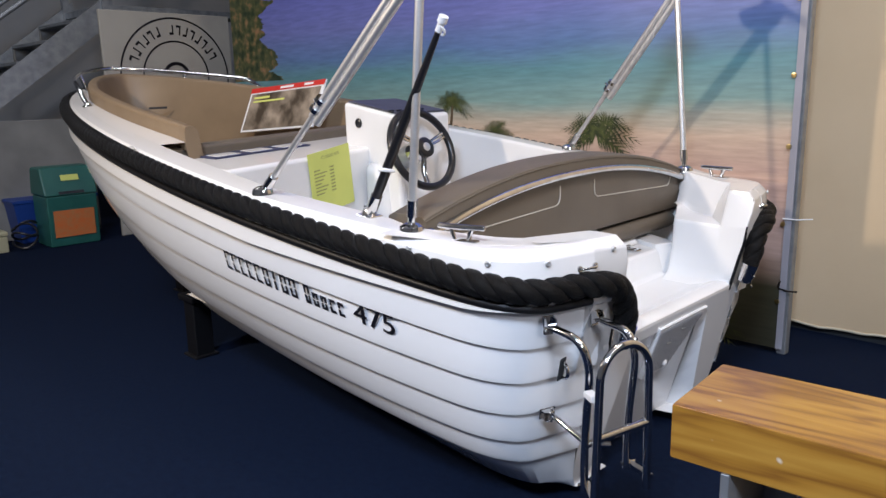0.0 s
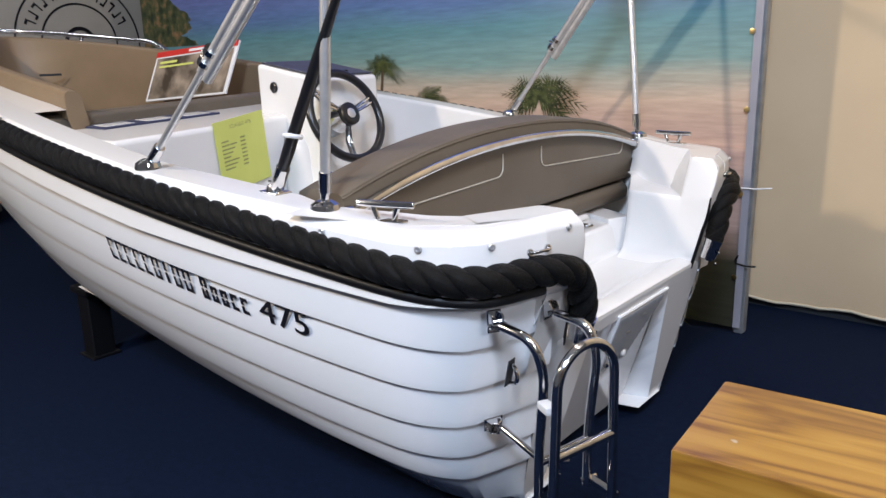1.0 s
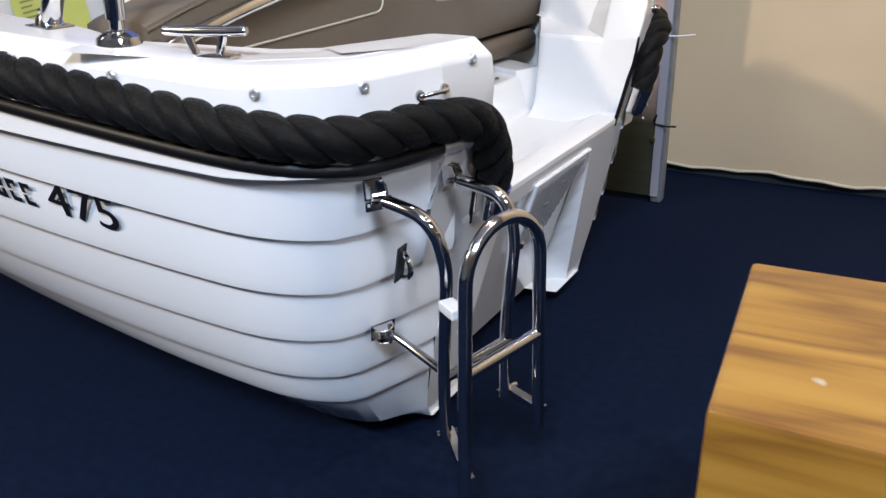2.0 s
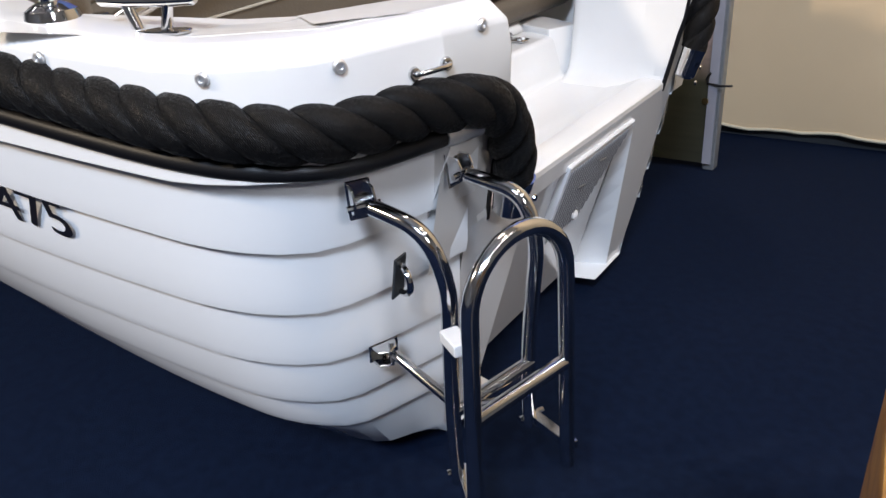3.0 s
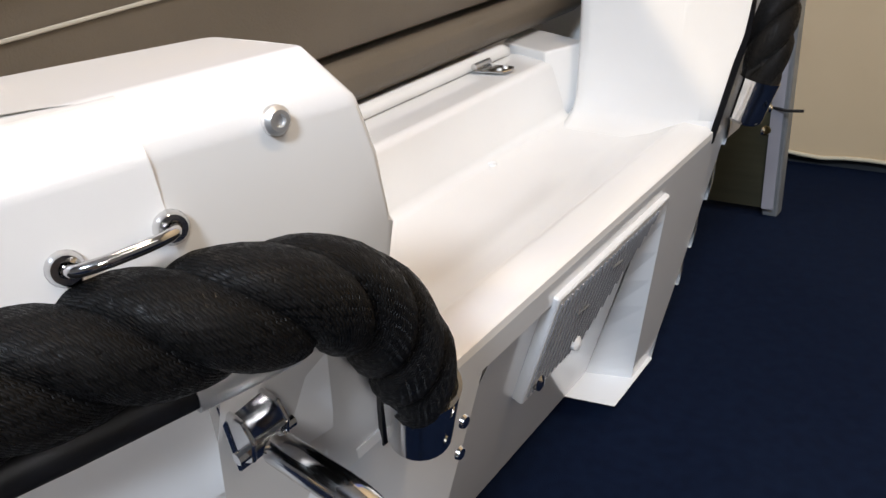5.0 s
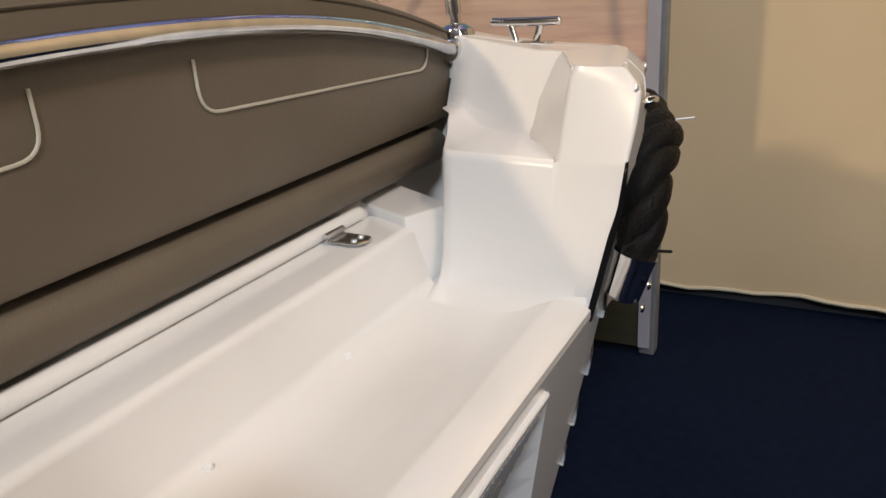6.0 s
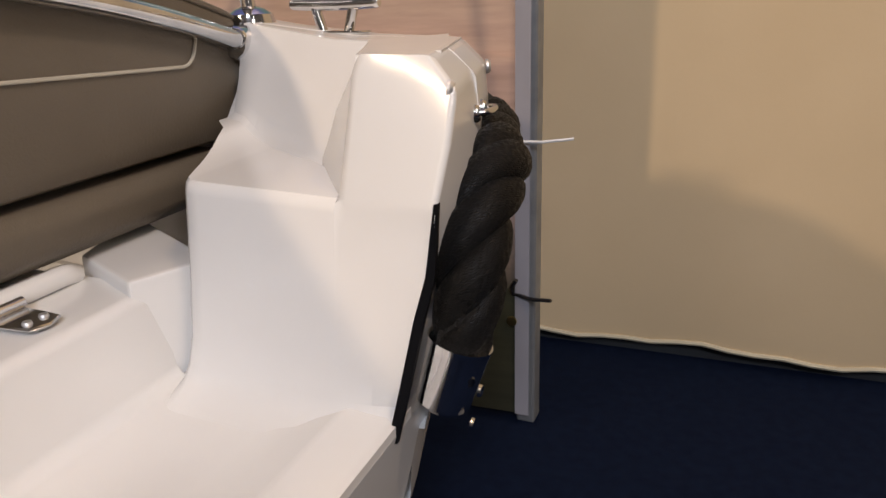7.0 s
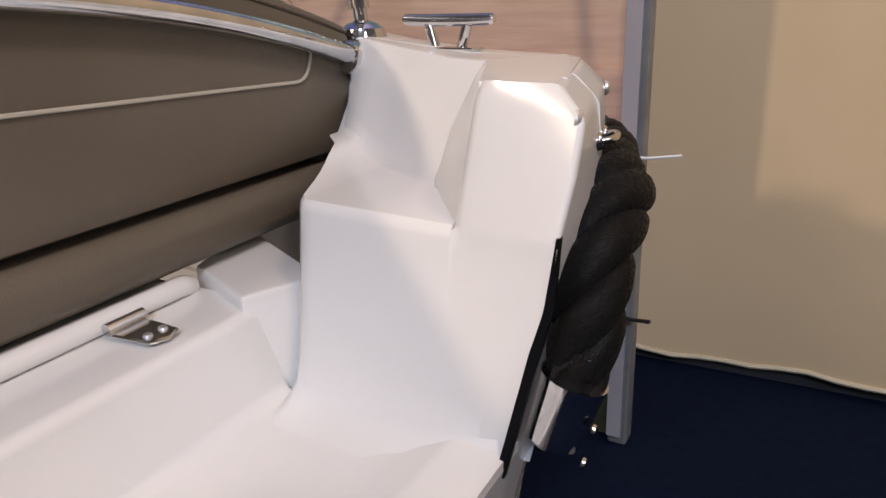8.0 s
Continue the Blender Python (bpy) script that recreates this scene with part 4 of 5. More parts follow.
def decal(name, cells, mat, label=""):
    """Flat lettering from (along 0..1, down 0..1) outlines."""
    bm = bmesh.new()
    for poly in cells:
        vs = [bm.verts.new(on_hull(TX0 + (TX1 - TX0) * a, TV0 + (TV1 - TV0) * b, 0.0080)) for a, b in poly]
        bm.faces.new(vs)
    return part(name, bm, mat, boat, label, False)


def block(a0, a1, b0=0.0, b1=1.0, gap=True):
    if gap:
        return [[(a0, b0), (a1, b0), (a1, b0 + (b1 - b0) * 0.46), (a0, b0 + (b1 - b0) * 0.46)], [(a0, b0 + (b1 - b0) * 0.54), (a1, b0 + (b1 - b0) * 0.54), (a1, b1), (a0, b1)]]
    return [[(a0, b0), (a1, b0), (a1, b1), (a0, b1)]]


def bracket_shape(a, w, b0, right):
    """A plain open shape the size of one letter."""
    cells = block(a, a + 0.013, b0) + [[(a, b0), (a + w, b0), (a + w, b0 + 0.15), (a, b0 + 0.15)], [(a, 0.85), (a + w, 0.85), (a + w, 1.0), (a, 1.0)]]
    return cells + (block(a + w - 0.012, a + w, b0) if right else [])


for k in range(9):
    decal("letter_bar", bracket_shape(0.0 + 0.056 * k, 0.040, 0.0, k in (5, 7, 8)) if k != 6 else block(0.0 + 0.056 * k + 0.01, 0.056 * k + 0.026), INK)
for k in range(5):
    decal("letter_bar", bracket_shape(0.535 + 0.046 * k, 0.032, 0.05 if k == 0 else 0.30, k in (0, 1, 2)), INK)


def glyphs(text):
    """The built-in font as flat outlines in 0..1 of its own box."""
    cu = bpy.data.curves.new("glyphs", "FONT")
    cu.body = text
    ob = new("glyphs", cu)
    bpy.context.view_layer.update()
    me = ob.evaluated_get(bpy.context.evaluated_depsgraph_get()).to_mesh()
    vs = [v.co.copy() for v in me.vertices]
    fs = [tuple(f.vertices) for f in me.polygons]
    x0, x1 = min(v.x for v in vs), max(v.x for v in vs)
    y0, y1 = min(v.y for v in vs), max(v.y for v in vs)
    ob.evaluated_get(bpy.context.evaluated_depsgraph_get()).to_mesh_clear()
    bpy.data.objects.remove(ob)
    bpy.data.curves.remove(cu)
    return [((v.x - x0) / (x1 - x0), (v.y - y0) / (y1 - y0)) for v in vs], fs


def lettering(name, text, mat, parent, place):
    vs, fs = glyphs(text)
    bm = bmesh.new()
    verts = [bm.verts.new(place(a, b)) for a, b in vs]
    for f in fs:
        try:
            bm.faces.new([verts[i] for i in f])
        except ValueError:
            pass
    return part(name, bm, mat, parent, "", False)


for off in (0.0, 0.0014, 0.0028, 0.0042):
    lettering("number", "475", INK, boat, lambda a, b: on_hull(TX0 + (TX1 - TX0) * (0.802 + off + a * 0.20), TV0 + (TV1 - TV0) * (0.98 - b * 1.0), 0.0081 + off * 0.1))


# she leans a little to port on her stands
boat.matrix_world = Matrix.Translation((0, 0, 0.5)) @ Matrix.Rotation(radians(-0.85), 4, "X") @ Matrix.Translation((0, 0, -0.5)) @ boat.matrix_world


# ---- things round the boat ----
sheet = thing("price_sheet", (1.82, 0.18, 0.85), "yellow paper information sheet taped to the white locker", "paper")


def on_sheet(a, b, lift=0.0):
    """a: to starboard, b: down."""
    return Vector((1.826 + 0.010 * b - 0.015 * a * (1 - a) - lift, 0.335 - 0.25 * a - 0.03 * b, 0.952 + 0.03 * a - 0.265 * b))


part("page", strip([[on_sheet(i / 8, j / 4) for i in range(9)] for j in range(5)]), YELLOW, sheet)
lettering("heading", "CLASSIC 475", PRINT, sheet, lambda a, b: on_sheet(0.30 + 0.42 * a, 0.13 - 0.05 * b, 0.0015))
for k in range(8):
    bm = strip([[on_sheet(0.10, 0.28 + 0.055 * k, 0.0015), on_sheet(0.10 + 0.14 + 0.05 * ((k * 7) % 4), 0.28 + 0.055 * k, 0.0015)], [on_sheet(0.10, 0.30 + 0.055 * k, 0.0015), on_sheet(0.24 + 0.05 * ((k * 7) % 4), 0.30 + 0.055 * k, 0.0015)]])
    part("text_bar", bm, PRINT, sheet, "", False)
    bm = strip([[on_sheet(0.46, 0.28 + 0.055 * k, 0.0015), on_sheet(0.56, 0.28 + 0.055 * k, 0.0015)], [on_sheet(0.46, 0.30 + 0.055 * k, 0.0015), on_sheet(0.56, 0.30 + 0.055 * k, 0.0015)]])
    part("text_bar", bm, PRINT, sheet, "", False)

sheet.matrix_world = ASKEW @ sheet.matrix_world

# poster on the bow seat, leaning on the surround
P0, PA, PB = Vector((3.32, -0.30, 0.975)), Vector((-0.66, -0.06, 0.045)), Vector((-0.03, -0.09, 0.255))
poster = thing("poster", tuple(P0), "white-framed poster with red header and boat photograph, leaning on seat", "poster")
part("board", bevelled(prism([P0, P0 + PA, P0 + PA + PB, P0 + PB], PB.cross(PA).normalized() * 0.012), 0.002, 1), WHITE, poster)
nrm = PB.cross(PA).normalized() * -0.002
PHOTO = material("brown_photograph", (0.06, 0.045, 0.03), 0.4, second=(0.40, 0.33, 0.25), scale=9)


def on_poster(a0, a1, b0, b1, name, mat):
    part(name, strip([[P0 + PA * a + PB * b + nrm for a in (a0, a1)] for b in (b0, b1)]), mat, poster, "", False)


on_poster(0.03, 0.97, 0.04, 0.86, "photograph", PHOTO)
on_poster(0.0, 1.0, 0.89, 1.0, "header", RED)
nrm *= 2
on_poster(0.08, 0.30, 0.74, 0.79, "text_bar", YELLOW)
on_poster(0.08, 0.52, 0.66, 0.70, "text_bar", YELLOW)
on_poster(0.42, 0.60, 0.92, 0.97, "text_bar", WHITE)
on_poster(0.74, 0.86, 0.92, 0.97, "text_bar", WHITE)

# timber step
bench = thing("timber_step", (-0.9, 1.05, 0), "varnished yellow pine timber step on galvanised steel legs", "step")
part("tread", box(-1.75, 0.945, 0.668, -0.274, 1.148, 0.752, 0.004, 2), WOOD, bench)
part("bearer", box(-1.75, 0.975, 0.50, -0.42, 1.13, 0.585, 0.004, 2), WOOD, bench)
for x in (-0.35, -1.60):
    leg = part("leg", bevelled(prism([(x, 0.97, 0.0), (x, 1.15, 0.0), (x, 1.15, 0.668), (x, 0.97, 0.668)], (-0.012, 0, 0)), 0.001, 1), GALV, bench)
    part("leg_flange", box(x - 0.06, 0.965, 0.0, x - 0.012, 0.977, 0.668), GALV, leg)
    for z in (0.54, 0.62):
        part("bolt", lathe([(0.011, 0), (0.011, 0.006), (0.0, 0.008)], 6, Matrix.Translation((x, 1.06, z)) @ pose(0, 0, 0, 0, 90, 0)), GALV, leg)

bench.matrix_world = Matrix.Translation((-0.27, 1.045, 0)) @ Matrix.Rotation(radians(4.5), 4, "Z") @ Matrix.Translation((0.27, -1.045, 0)) @ bench.matrix_world

# stands under the hull
def boat_stand(x, y, h):
    st = thing("boat_stand", (x, y, 0), "dark steel stand propping up the hull", "boat stand", "stands under the boat")
    part("post", box(x - 0.045, y - 0.045, 0.01, x + 0.045, y + 0.045, h, 0.004, 1), RUBBER, st)
    part("foot_plate", box(x - 0.06, y - 0.06, 0, x + 0.06, y + 0.06, 0.012, 0.003, 1), RUBBER, st)
    part("head", box(x - 0.07, y - 0.06, h, x + 0.07, y + 0.06, h + 0.03, 0.008, 2), RUBBER, st)


def bottom_z(x, y):
    best = 0.3
    for i in range(WING, len(HALF)):
        for v in range(10, 41):
            p = hull_point(i, v / 40)
            if abs(p.x - x) < 0.05 and abs(p.y - abs(y)) < 0.03:
                best = p.z
                return best
    return best


for x, y in ((2.42, 0.52), (2.42, -0.52), (3.6, 0.0)):
    boat_stand(x, y, max(bottom_z(x, y) - 0.045, 0.05) if y else keel_z(3.6) - 0.035)
for s in (1, -1):
    ch = thing("keel_chock", (0.9, s * 0.2, 0), "low dark timber chock under the keel", "chock", "chocks under the keel")
    part("block", box(0.75, s * 0.2 - 0.12, 0, 1.0, s * 0.2 + 0.12, keel_z(0.85) - 0.004, 0.003, 1), DARK, ch)


# ---- banner, its post, and the cloth wall ----
def banner_material():
    m = bpy.data.materials.new("printed_beach")
    m.use_nodes = True
    n, l = m.node_tree.nodes, m.node_tree.links
    b = n["Principled BSDF"]
    b.inputs["Roughness"].default_value = 0.42
    co = n.new("ShaderNodeTexCoord")
    sp = n.new("ShaderNodeSeparateXYZ")
    l.new(co.outputs["Object"], sp.inputs[0])
    mp = n.new("ShaderNodeMapping")
    mp.inputs["Scale"].default_value = (0.5, 1, 3.0)
    l.new(co.outputs["Object"], mp.inputs["Vector"])
    nz = n.new("ShaderNodeTexNoise")
    nz.inputs["Scale"].default_value, nz.inputs["Detail"].default_value = 3.0, 8
    l.new(mp.outputs[0], nz.inputs["Vector"])

    def mth(op, a, c):
        q = n.new("ShaderNodeMath")
        q.operation = op
        for s, v in zip(q.inputs, (a, c)):
            if isinstance(v, (int, float)):
                s.default_value = v
            else:
                l.new(v, s)
        return q.outputs[0]

    h = mth("ADD", sp.outputs["Z"], mth("MULTIPLY", mth("SUBTRACT", nz.outputs[0], 0.5), 0.10))
    r = n.new("ShaderNodeMapRange")
    r.inputs["From Min"].default_value, r.inputs["From Max"].default_value = 0.0, 2.4
    l.new(h, r.inputs[0])
    rp = n.new("ShaderNodeValToRGB")
    e = rp.color_ramp.elements
    stops = ((0.0, (0.03, 0.03, 0.02)), (0.13, (0.05, 0.05, 0.03)), (0.19, (0.36, 0.26, 0.22)), (0.325, (0.44, 0.30, 0.25)), (0.332, (0.62, 0.42, 0.32)), (0.345, (0.50, 0.34, 0.27)), (0.405, (0.56, 0.42, 0.31)), (0.44, (0.38, 0.36, 0.29)), (0.475, (0.19, 0.30, 0.28)), (0.545, (0.11, 0.24, 0.27)), (0.60, (0.10, 0.17, 0.34)), (0.68, (0.14, 0.16, 0.40)), (0.80, (0.12, 0.13, 0.42)), (1.0, (0.10, 0.17, 0.48)))
    e[0].position, e[0].color = stops[0][0], (*stops[0][1], 1)
    e[1].position, e[1].color = stops[1][0], (*stops[1][1], 1)
    for p, c in stops[2:]:
        k = e.new(p)
        k.color = (*c, 1)
    l.new(r.outputs[0], rp.inputs[0])
    # ripples on the water
    mp2 = n.new("ShaderNodeMapping")
    mp2.inputs["Scale"].default_value = (3, 1, 26)
    l.new(co.outputs["Object"], mp2.inputs["Vector"])
    nr = n.new("ShaderNodeTexNoise")
    nr.inputs["Scale"].default_value, nr.inputs["Detail"].default_value = 2.2, 6
    l.new(mp2.outputs[0], nr.inputs["Vector"])
    mx = n.new("ShaderNodeMix")
    mx.data_type, mx.blend_type = "RGBA", "OVERLAY"
    mx.inputs[0].default_value = 0.35
    l.new(rp.outputs[0], mx.inputs[6])
    l.new(nr.outputs[0], mx.inputs[7])
    # wooded rocky point at the far end of the picture
    edge = mth("ADD", mth("MULTIPLY", mth("SUBTRACT", nz.outputs[0], 0.5), 0.9), mth("SUBTRACT", sp.outputs["X"], mth("ADD", 4.40, mth("MULTIPLY", mth("ABSOLUTE", mth("SUBTRACT", sp.outputs["Z"], 1.95), 0), -0.25))))
    low = mth("GREATER_THAN", sp.outputs["Z"], 1.30)
    mask = mth("MULTIPLY", mth("GREATER_THAN", edge, 0.0), low)
    ng = n.new("ShaderNodeTexNoise")
    ng.inputs["Scale"].default_value, ng.inputs["Detail"].default_value = 14, 8
    l.new(co.outputs["Object"], ng.inputs["Vector"])
    rg = n.new("ShaderNodeValToRGB")
    g = rg.color_ramp.elements
    g[0].position, g[0].color = 0.35, (0.015, 0.03, 0.012, 1)
    g[1].position, g[1].color = 0.68, (0.26, 0.15, 0.07, 1)
    k = g.new(0.52)
    k.color = (0.07, 0.08, 0.03, 1)
    l.new(ng.outputs[0], rg.inputs[0])
    m2 = n.new("ShaderNodeMix")
    m2.data_type = "RGBA"
    l.new(mask, m2.inputs[0])
    l.new(mx.outputs[2], m2.inputs[6])
    l.new(rg.outputs[0], m2.inputs[7])
    l.new(m2.outputs[2], b.inputs["Base Color"])
    return m


PALM = material("printed_palm_green", (0.018, 0.028, 0.008), 0.45, second=(0.10, 0.115, 0.03), scale=38)
TRUNK = material("printed_trunk", (0.10, 0.07, 0.04), 0.45)
BY = -1.225


def cloth_y(x, z):
    return BY - 0.012 * math.sin(x * 2.3) - 0.006 * math.sin(x * 7 + z) + (0.02 * max(0, 0.5 - z) if x < 1 else 0)


banner = thing("banner", (3, BY, 0), "printed vinyl banner of a palm beach and turquoise sea", "banner")
part("sheet", strip([[(0.40 + 4.48 * i / 60, cloth_y(0.40 + 4.48 * i / 60, 0.03 + 3.2 * j / 12), 0.03 + 3.2 * j / 12) for i in range(61)] for j in range(13)]), banner_material(), banner)
part("hem", strip([[(0.395 + 0.03 * i, BY + 0.004, 0.03 + 3.2 * j) for i in range(2)] for j in range(2)]), material("hem_vinyl", (0.30, 0.30, 0.34), 0.4), banner)
for z in (0.25, 0.60, 0.936, 1.232, 1.54):
    part("eyelet", lathe([(0.006, 0), (0.011, 0.001), (0.011, 0.003), (0.006, 0.004)], 14, Matrix.Translation((0.43, BY + 0.008, z)) @ pose(0, 0, 0, -90, 0, 0)), BRASS, banner)


def frond(bm, cx, cz, ang, length, droop):
    """One printed frond: a spine with leaflets, flat on the cloth."""
    pts = []
    for i in range(9):
        k = i / 8
        pts.append((cx + math.cos(ang) * length * k, cz + math.sin(ang) * length * k - droop * k * k * length))
    for i in range(1, 9):
        (x0, z0), (x1, z1) = pts[i - 1], pts[i]
        dx, dz = x1 - x0, z1 - z0
        w = length * 0.26 * (1 - (i / 9) ** 2) * random.uniform(0.7, 1.1)
        q = math.hypot(dx, dz) + 1e-6
        for s in (1, -1):
            tx, tz = x1 + dx * 0.9 - s * dz / q * w, z1 + dz * 0.9 + s * dx / q * w - 0.2 * w
            y = cloth_y(x0, z0) + 0.004 + random.uniform(0, 0.0008)
            bm.faces.new([bm.verts.new(p) for p in ((x0, y, z0), (x0 + dx * 0.5, y, z0 + dz * 0.5), (tx, y, tz))])


def printed_palm(x, z, size, trunk, n=16):
    bm = bmesh.new()
    for k in range(n):
        a = -0.5 + (math.pi + 1.0) * k / (n - 1) + random.uniform(-0.12, 0.12)
        frond(bm, x, z, a, size * random.uniform(0.75, 1.1), 0.45 if abs(a - 1.57) < 1.0 else 0.25)
    part("printed_palm", bm, PALM, banner, "palm printed on the banner", False)
    if trunk:
        part("printed_trunk", strip([[(x - 0.008, cloth_y(x, z) + 0.0035, z), (x + 0.008, cloth_y(x, z) + 0.0035, z)], [(x + 0.01, cloth_y(x, z) + 0.0035, z - trunk), (x + 0.032, cloth_y(x, z) + 0.0035, z - trunk)]]), TRUNK, banner, "", False)


printed_palm(2.40, 1.12, 0.15, 0.16, 22)
printed_palm(2.06, 0.94, 0.16, 0, 20)
printed_palm(1.39, 0.965, 0.22, 0, 34)
printed_palm(0.78, 0.14, 0.20, 0, 14)
printed_palm(0.84, 0.06, 0.22, 0, 14)
printed_palm(1.0, 0.10, 0.22, 0, 14)

post = thing("banner_post", (0.385, -1.20, 0), "galvanised steel upright that the banner is tied to", "post")
part("upright", box(0.388, -1.29, 0.0, 0.428, -1.242, 4.2, 0.004, 1), GALV, post)
part("black_tie", tube([(0.345, -1.20, 0.312), (0.385, -1.21, 0.306), (0.43, -1.225, 0.308), (0.43, -1.21, 0.327), (0.415, -1.195, 0.350)], 0.004, 6), BLACK, post)
part("white_tie", tube([(0.43, -1.21, 0.625), (0.37, -1.217, 0.625), (0.315, -1.235, 0.630)], 0.003, 6), WHITE, post)

rows = []
for j in range(15):
    z = 0.045 + 4.9 * (j / 14) ** 1.5
    rows.append([(0.75 - 5.6 * i / 90, -1.635 + 0.010 * math.sin(i * 0.55) * math.exp(-z * 1.2) + 0.004 * math.sin(i * 0.21 + z) - 0.025 * math.exp(-z * 14), z + (0.006 * math.sin(i * 0.7) + 0.004 * math.sin(i * 1.9) if j == 0 else 0)) for i in range(91)])
wall_1 = structure("wall_1", strip(rows), WALL, "beige cloth-covered partition wall of the stand", "wall", True)
part("hem", tube([(p[0], p[1] + 0.003, p[2]) for p in rows[0]], 0.006, 6), material("pale_hem", (0.62, 0.56, 0.42), 0.8), wall_1)
# dark board added behind the cloth; its colour gives the shadow gap below the hem
structure("wall_2", box(-4.85, -1.78, 0, 0.75, -1.68, 4.9), DARK, "dark backing behind the cloth partition, for the shaded gap under its hem", "wall")

# ---- far end: sign board, steel stairs, bin, crates ----
sign = thing("sign_board", (5.8, -1.1, 0), "pale round-emblem exhibition sign board standing on the floor", "sign")
part("board", box(5.8, -1.72, 0.0, 5.83, -0.52, 1.92, 0.004, 1), BOARD, sign)
SC = Vector((5.795, -1.16, 1.37))


def ring_part(r0, r1, a0, a1, n, name):
    bm = strip([[SC + Vector((0, -math.cos(a) * r, math.sin(a) * r)) for r in (r0, r1)] for a in [a0 + (a1 - a0) * i / n for i in range(n + 1)]])
    part(name, bm, INK, sign, "", False)


ring_part(0.50, 0.515, 0, 2 * math.pi, 64, "emblem_ring")
ring_part(0.30, 0.315, 0, 2 * math.pi, 48, "emblem_ring")
ring_part(0.10, 0.13, 0.4, 2.9, 20, "emblem_curl")
for k in range(15):
    a = 0.42 + 2.3 * k / 14
    if k == 8:
        continue
    ring_part(0.365, 0.45, a, a + 0.030, 3, "letter_bar")
    ring_part(0.365 if k % 2 else 0.43, 0.385 if k % 2 else 0.45, a + 0.03, a + 0.10, 3, "letter_bar")

stairs = thing("steel_stairs", (7.0, 0.2, 0), "grey galvanised steel staircase with handrails", "stairs")
for k in range(10):
    y = 1.9 - 0.26 * k
    part("tread", box(6.55, y - 0.27, 0.19 * (k + 1) - 0.03, 7.5, y, 0.19 * (k + 1), 0.003, 1), GALV, stairs)
    part("riser", box(7.48, y - 0.02, 0.19 * k, 7.5, y, 0.19 * (k + 1) - 0.03), GREY, stairs)
for x in (6.52, 7.5):
    part("stringer", prism([(x, 2.1, 0), (x, 1.8, 0), (x, -0.8, 1.9), (x, -0.8, 2.16)], (0.03, 0, 0)), GALV, stairs)
    part("handrail", tube([(x, 2.0, 0.95), (x, -0.75, 2.95)], 0.03, 10), GALV, stairs)
    part("midrail", tube([(x, 2.0, 0.55), (x, -0.75, 2.55)], 0.022, 10), GALV, stairs)
    for y in (1.9, 0.55, -0.72):
        z = (1.9 - y) / 0.26 * 0.19
        part("stair_post", box(x - 0.03, y - 0.03, max(z - 0.1, 0), x + 0.03, y + 0.03, z + 1.0), GALV, stairs)
part("landing", box(6.5, -2.2, 1.98, 7.6, -0.7, 2.04), GALV, stairs)
for y in (-2.15, -0.75):
    part("landing_leg", box(6.5, y - 0.04, 0, 6.58, y + 0.04, 1.98), GALV, stairs)
part("landing_rail", tube([(6.52, -2.2, 2.95), (6.52, -0.75, 2.95)], 0.03, 10), GALV, stairs)

panel = thing("grey_partition", (6.4, 0.9, 0), "scuffed grey partition panel beside the stairs", "partition")
part("panel", box(6.35, -0.45, 0.0, 6.40, 2.6, 1.02, 0.004, 1), GREY, panel)
part("panel_seam", box(6.342, 0.52, 0.0, 6.35, 0.545, 1.0), GALV, panel)
part("panel_brace", prism([(6.34, 1.3, 0.50), (6.34, 1.25, 0.45), (6.34, 0.55, 0.80), (6.34, 0.55, 0.88)], (0.008, 0, 0)), GALV, panel)

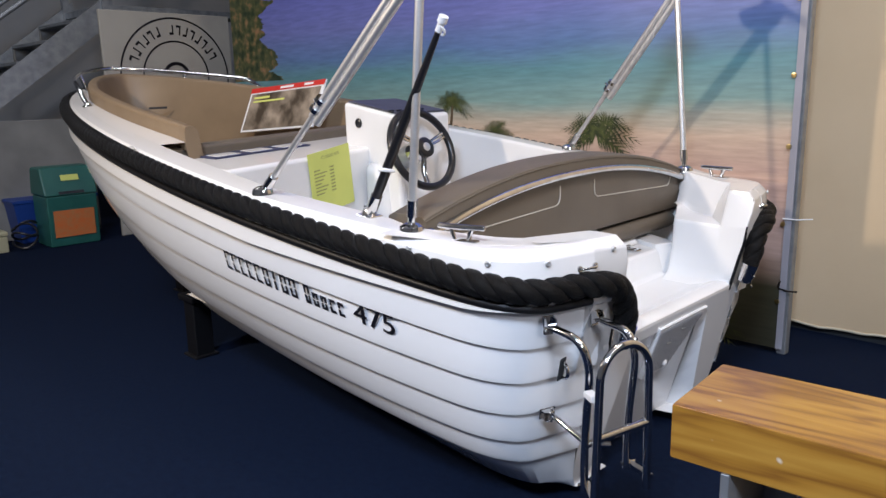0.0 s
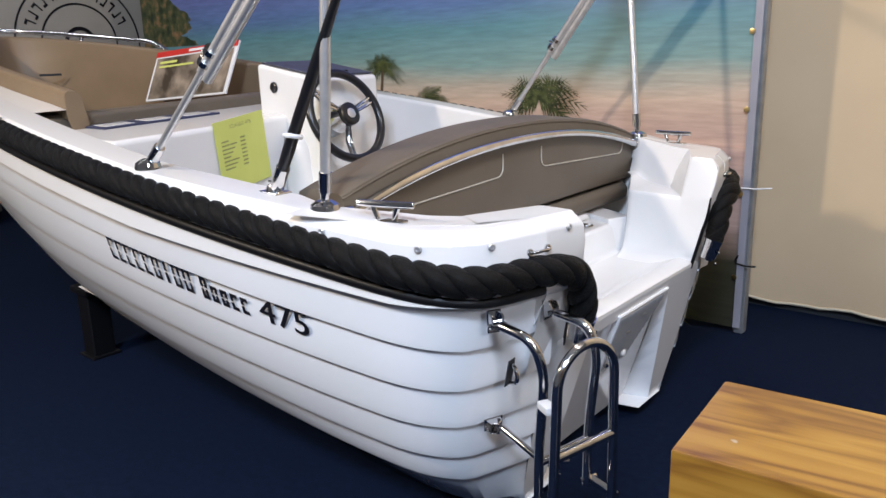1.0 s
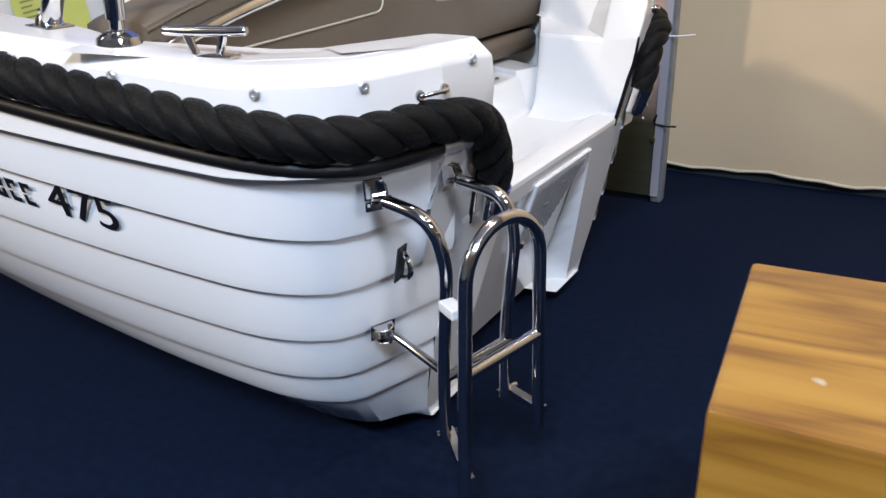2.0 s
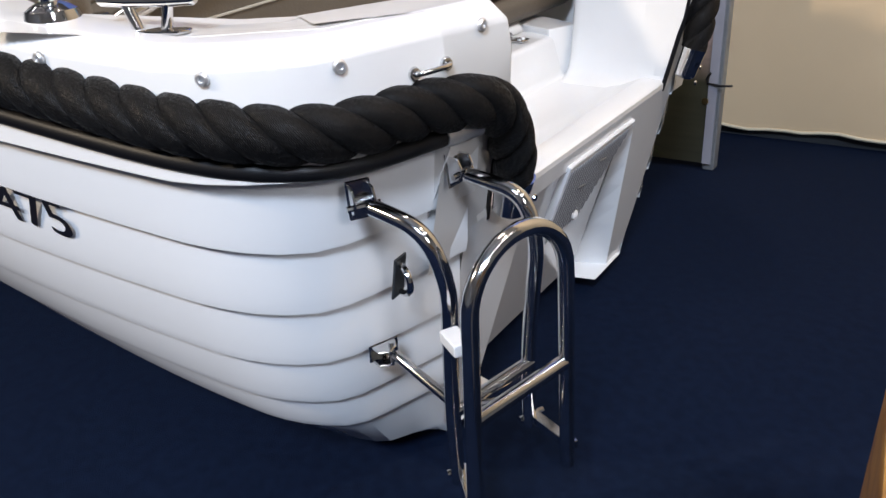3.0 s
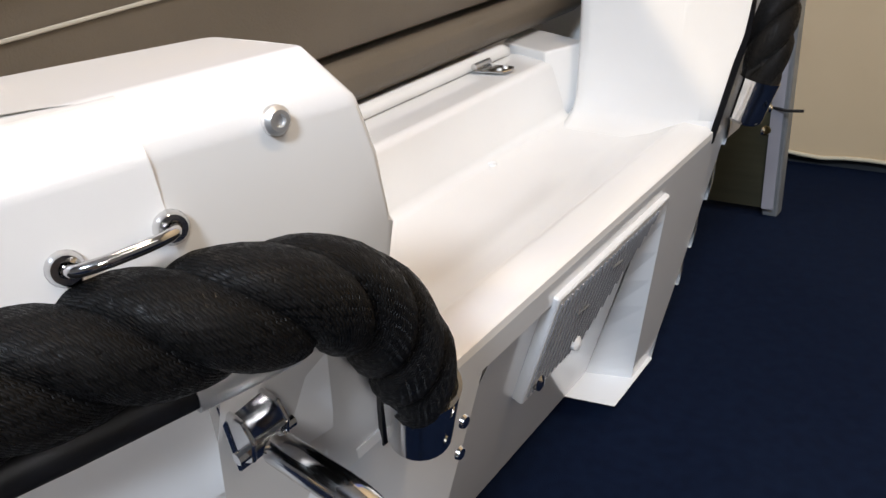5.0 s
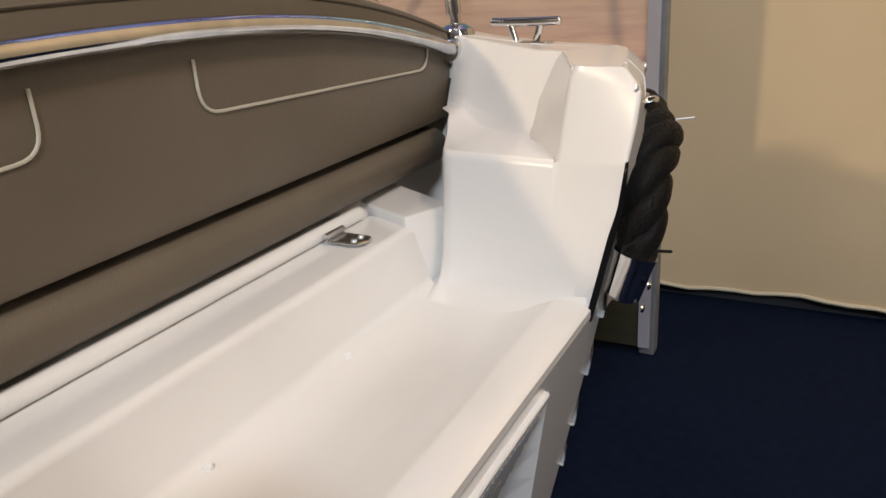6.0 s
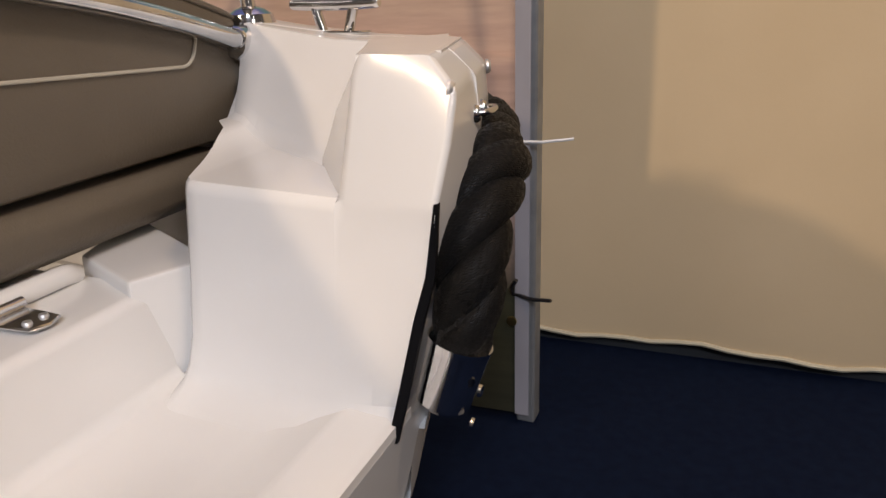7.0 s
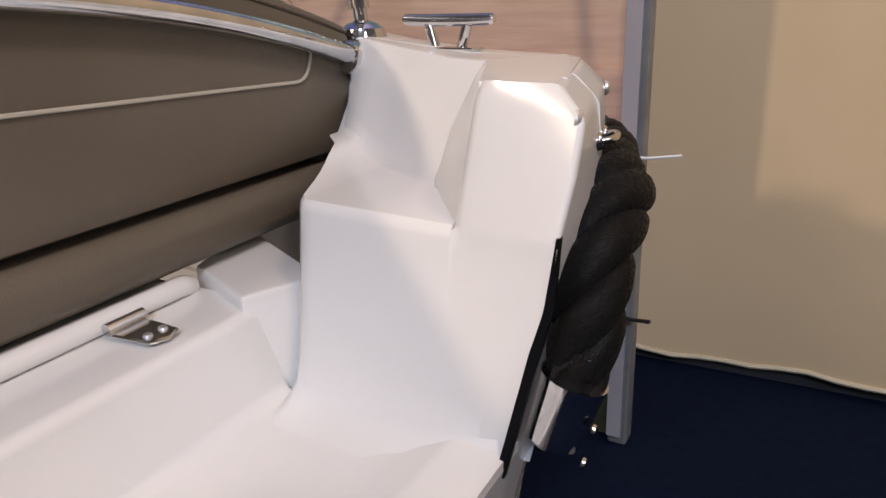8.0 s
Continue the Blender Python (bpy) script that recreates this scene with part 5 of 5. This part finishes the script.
bin_ = thing("collection_bin", (5.6, 0.16, 0), "dark green plastic collection bin with an orange label", "bin")
part("body", bevelled(prism([(5.60, -0.04, 0.0), (5.58, -0.04, 0.42), (5.92, -0.04, 0.42), (5.92, -0.04, 0.0)], (0, 0.40, 0)), 0.015, 2), GREEN, bin_)
part("hood", bevelled(prism([(5.57, -0.05, 0.42), (5.66, -0.05, 0.65), (5.88, -0.05, 0.65), (5.93, -0.05, 0.42)], (0, 0.42, 0)), 0.02, 2), GREEN, bin_)
part("slot", prism([(5.579, 0.06, 0.432), (5.579, 0.26, 0.432), (5.587, 0.26, 0.455), (5.587, 0.06, 0.455)], (-0.004, 0, 0)), BLACK, bin_)
part("front_label", prism([(5.587, 0.0, 0.08), (5.587, 0.32, 0.08), (5.578, 0.32, 0.30), (5.578, 0.0, 0.30)], (-0.004, 0, 0)), ORANGE, bin_)
part("hood_label", prism([(5.612, 0.08, 0.54), (5.612, 0.22, 0.54), (5.630, 0.22, 0.585), (5.630, 0.08, 0.585)], (-0.004, 0, 0)), YELLOW, bin_)
crate = thing("blue_crate", (6.1, 0.16, 0), "blue plastic crate behind the green bin", "crate")
part("shell", bevelled(prism([(5.98, -0.14, 0.0), (5.98, 0.46, 0.0), (5.96, 0.50, 0.36), (5.96, -0.18, 0.36)], (0.3, 0, 0)), 0.01, 2), BLUE, crate)
part("rim", box(5.95, -0.19, 0.34, 6.28, 0.51, 0.37, 0.006, 2), BLUE, crate)
case = thing("cream_case", (5.75, 0.72, 0), "small cream equipment case with a loop handle", "case")
CREAM = material("cream_plastic", (0.42, 0.40, 0.26), 0.5)
part("body", box(5.70, 0.64, 0.0, 5.95, 0.95, 0.13, 0.012, 2), CREAM, case)
part("lid", box(5.695, 0.635, 0.132, 5.955, 0.955, 0.17, 0.012, 2), CREAM, case)
part("handle", tube(rounded([(5.8, 0.68, 0.16), (5.8, 0.68, 0.26), (5.8, 0.86, 0.26), (5.8, 0.86, 0.16)], 0.05), 0.012, 8), BLACK, case)
cable = thing("coiled_cable", (5.75, 0.50, 0), "loose coil of black cable on the carpet", "cable")
part("coil", tube([(5.75 + 0.10 * math.cos(a), 0.50 + 0.09 * math.sin(a), 0.02 + 0.012 * a + 0.03 * math.sin(a * 1.7)) for a in [0.2 * i for i in range(90)]], 0.010, 8), BLACK, cable)

for ob in (bin_, crate, case, cable):
    ob.location += Vector((0.12, -0.26, 0))
stairs.location.y -= 0.15
panel.location.y -= 0.10
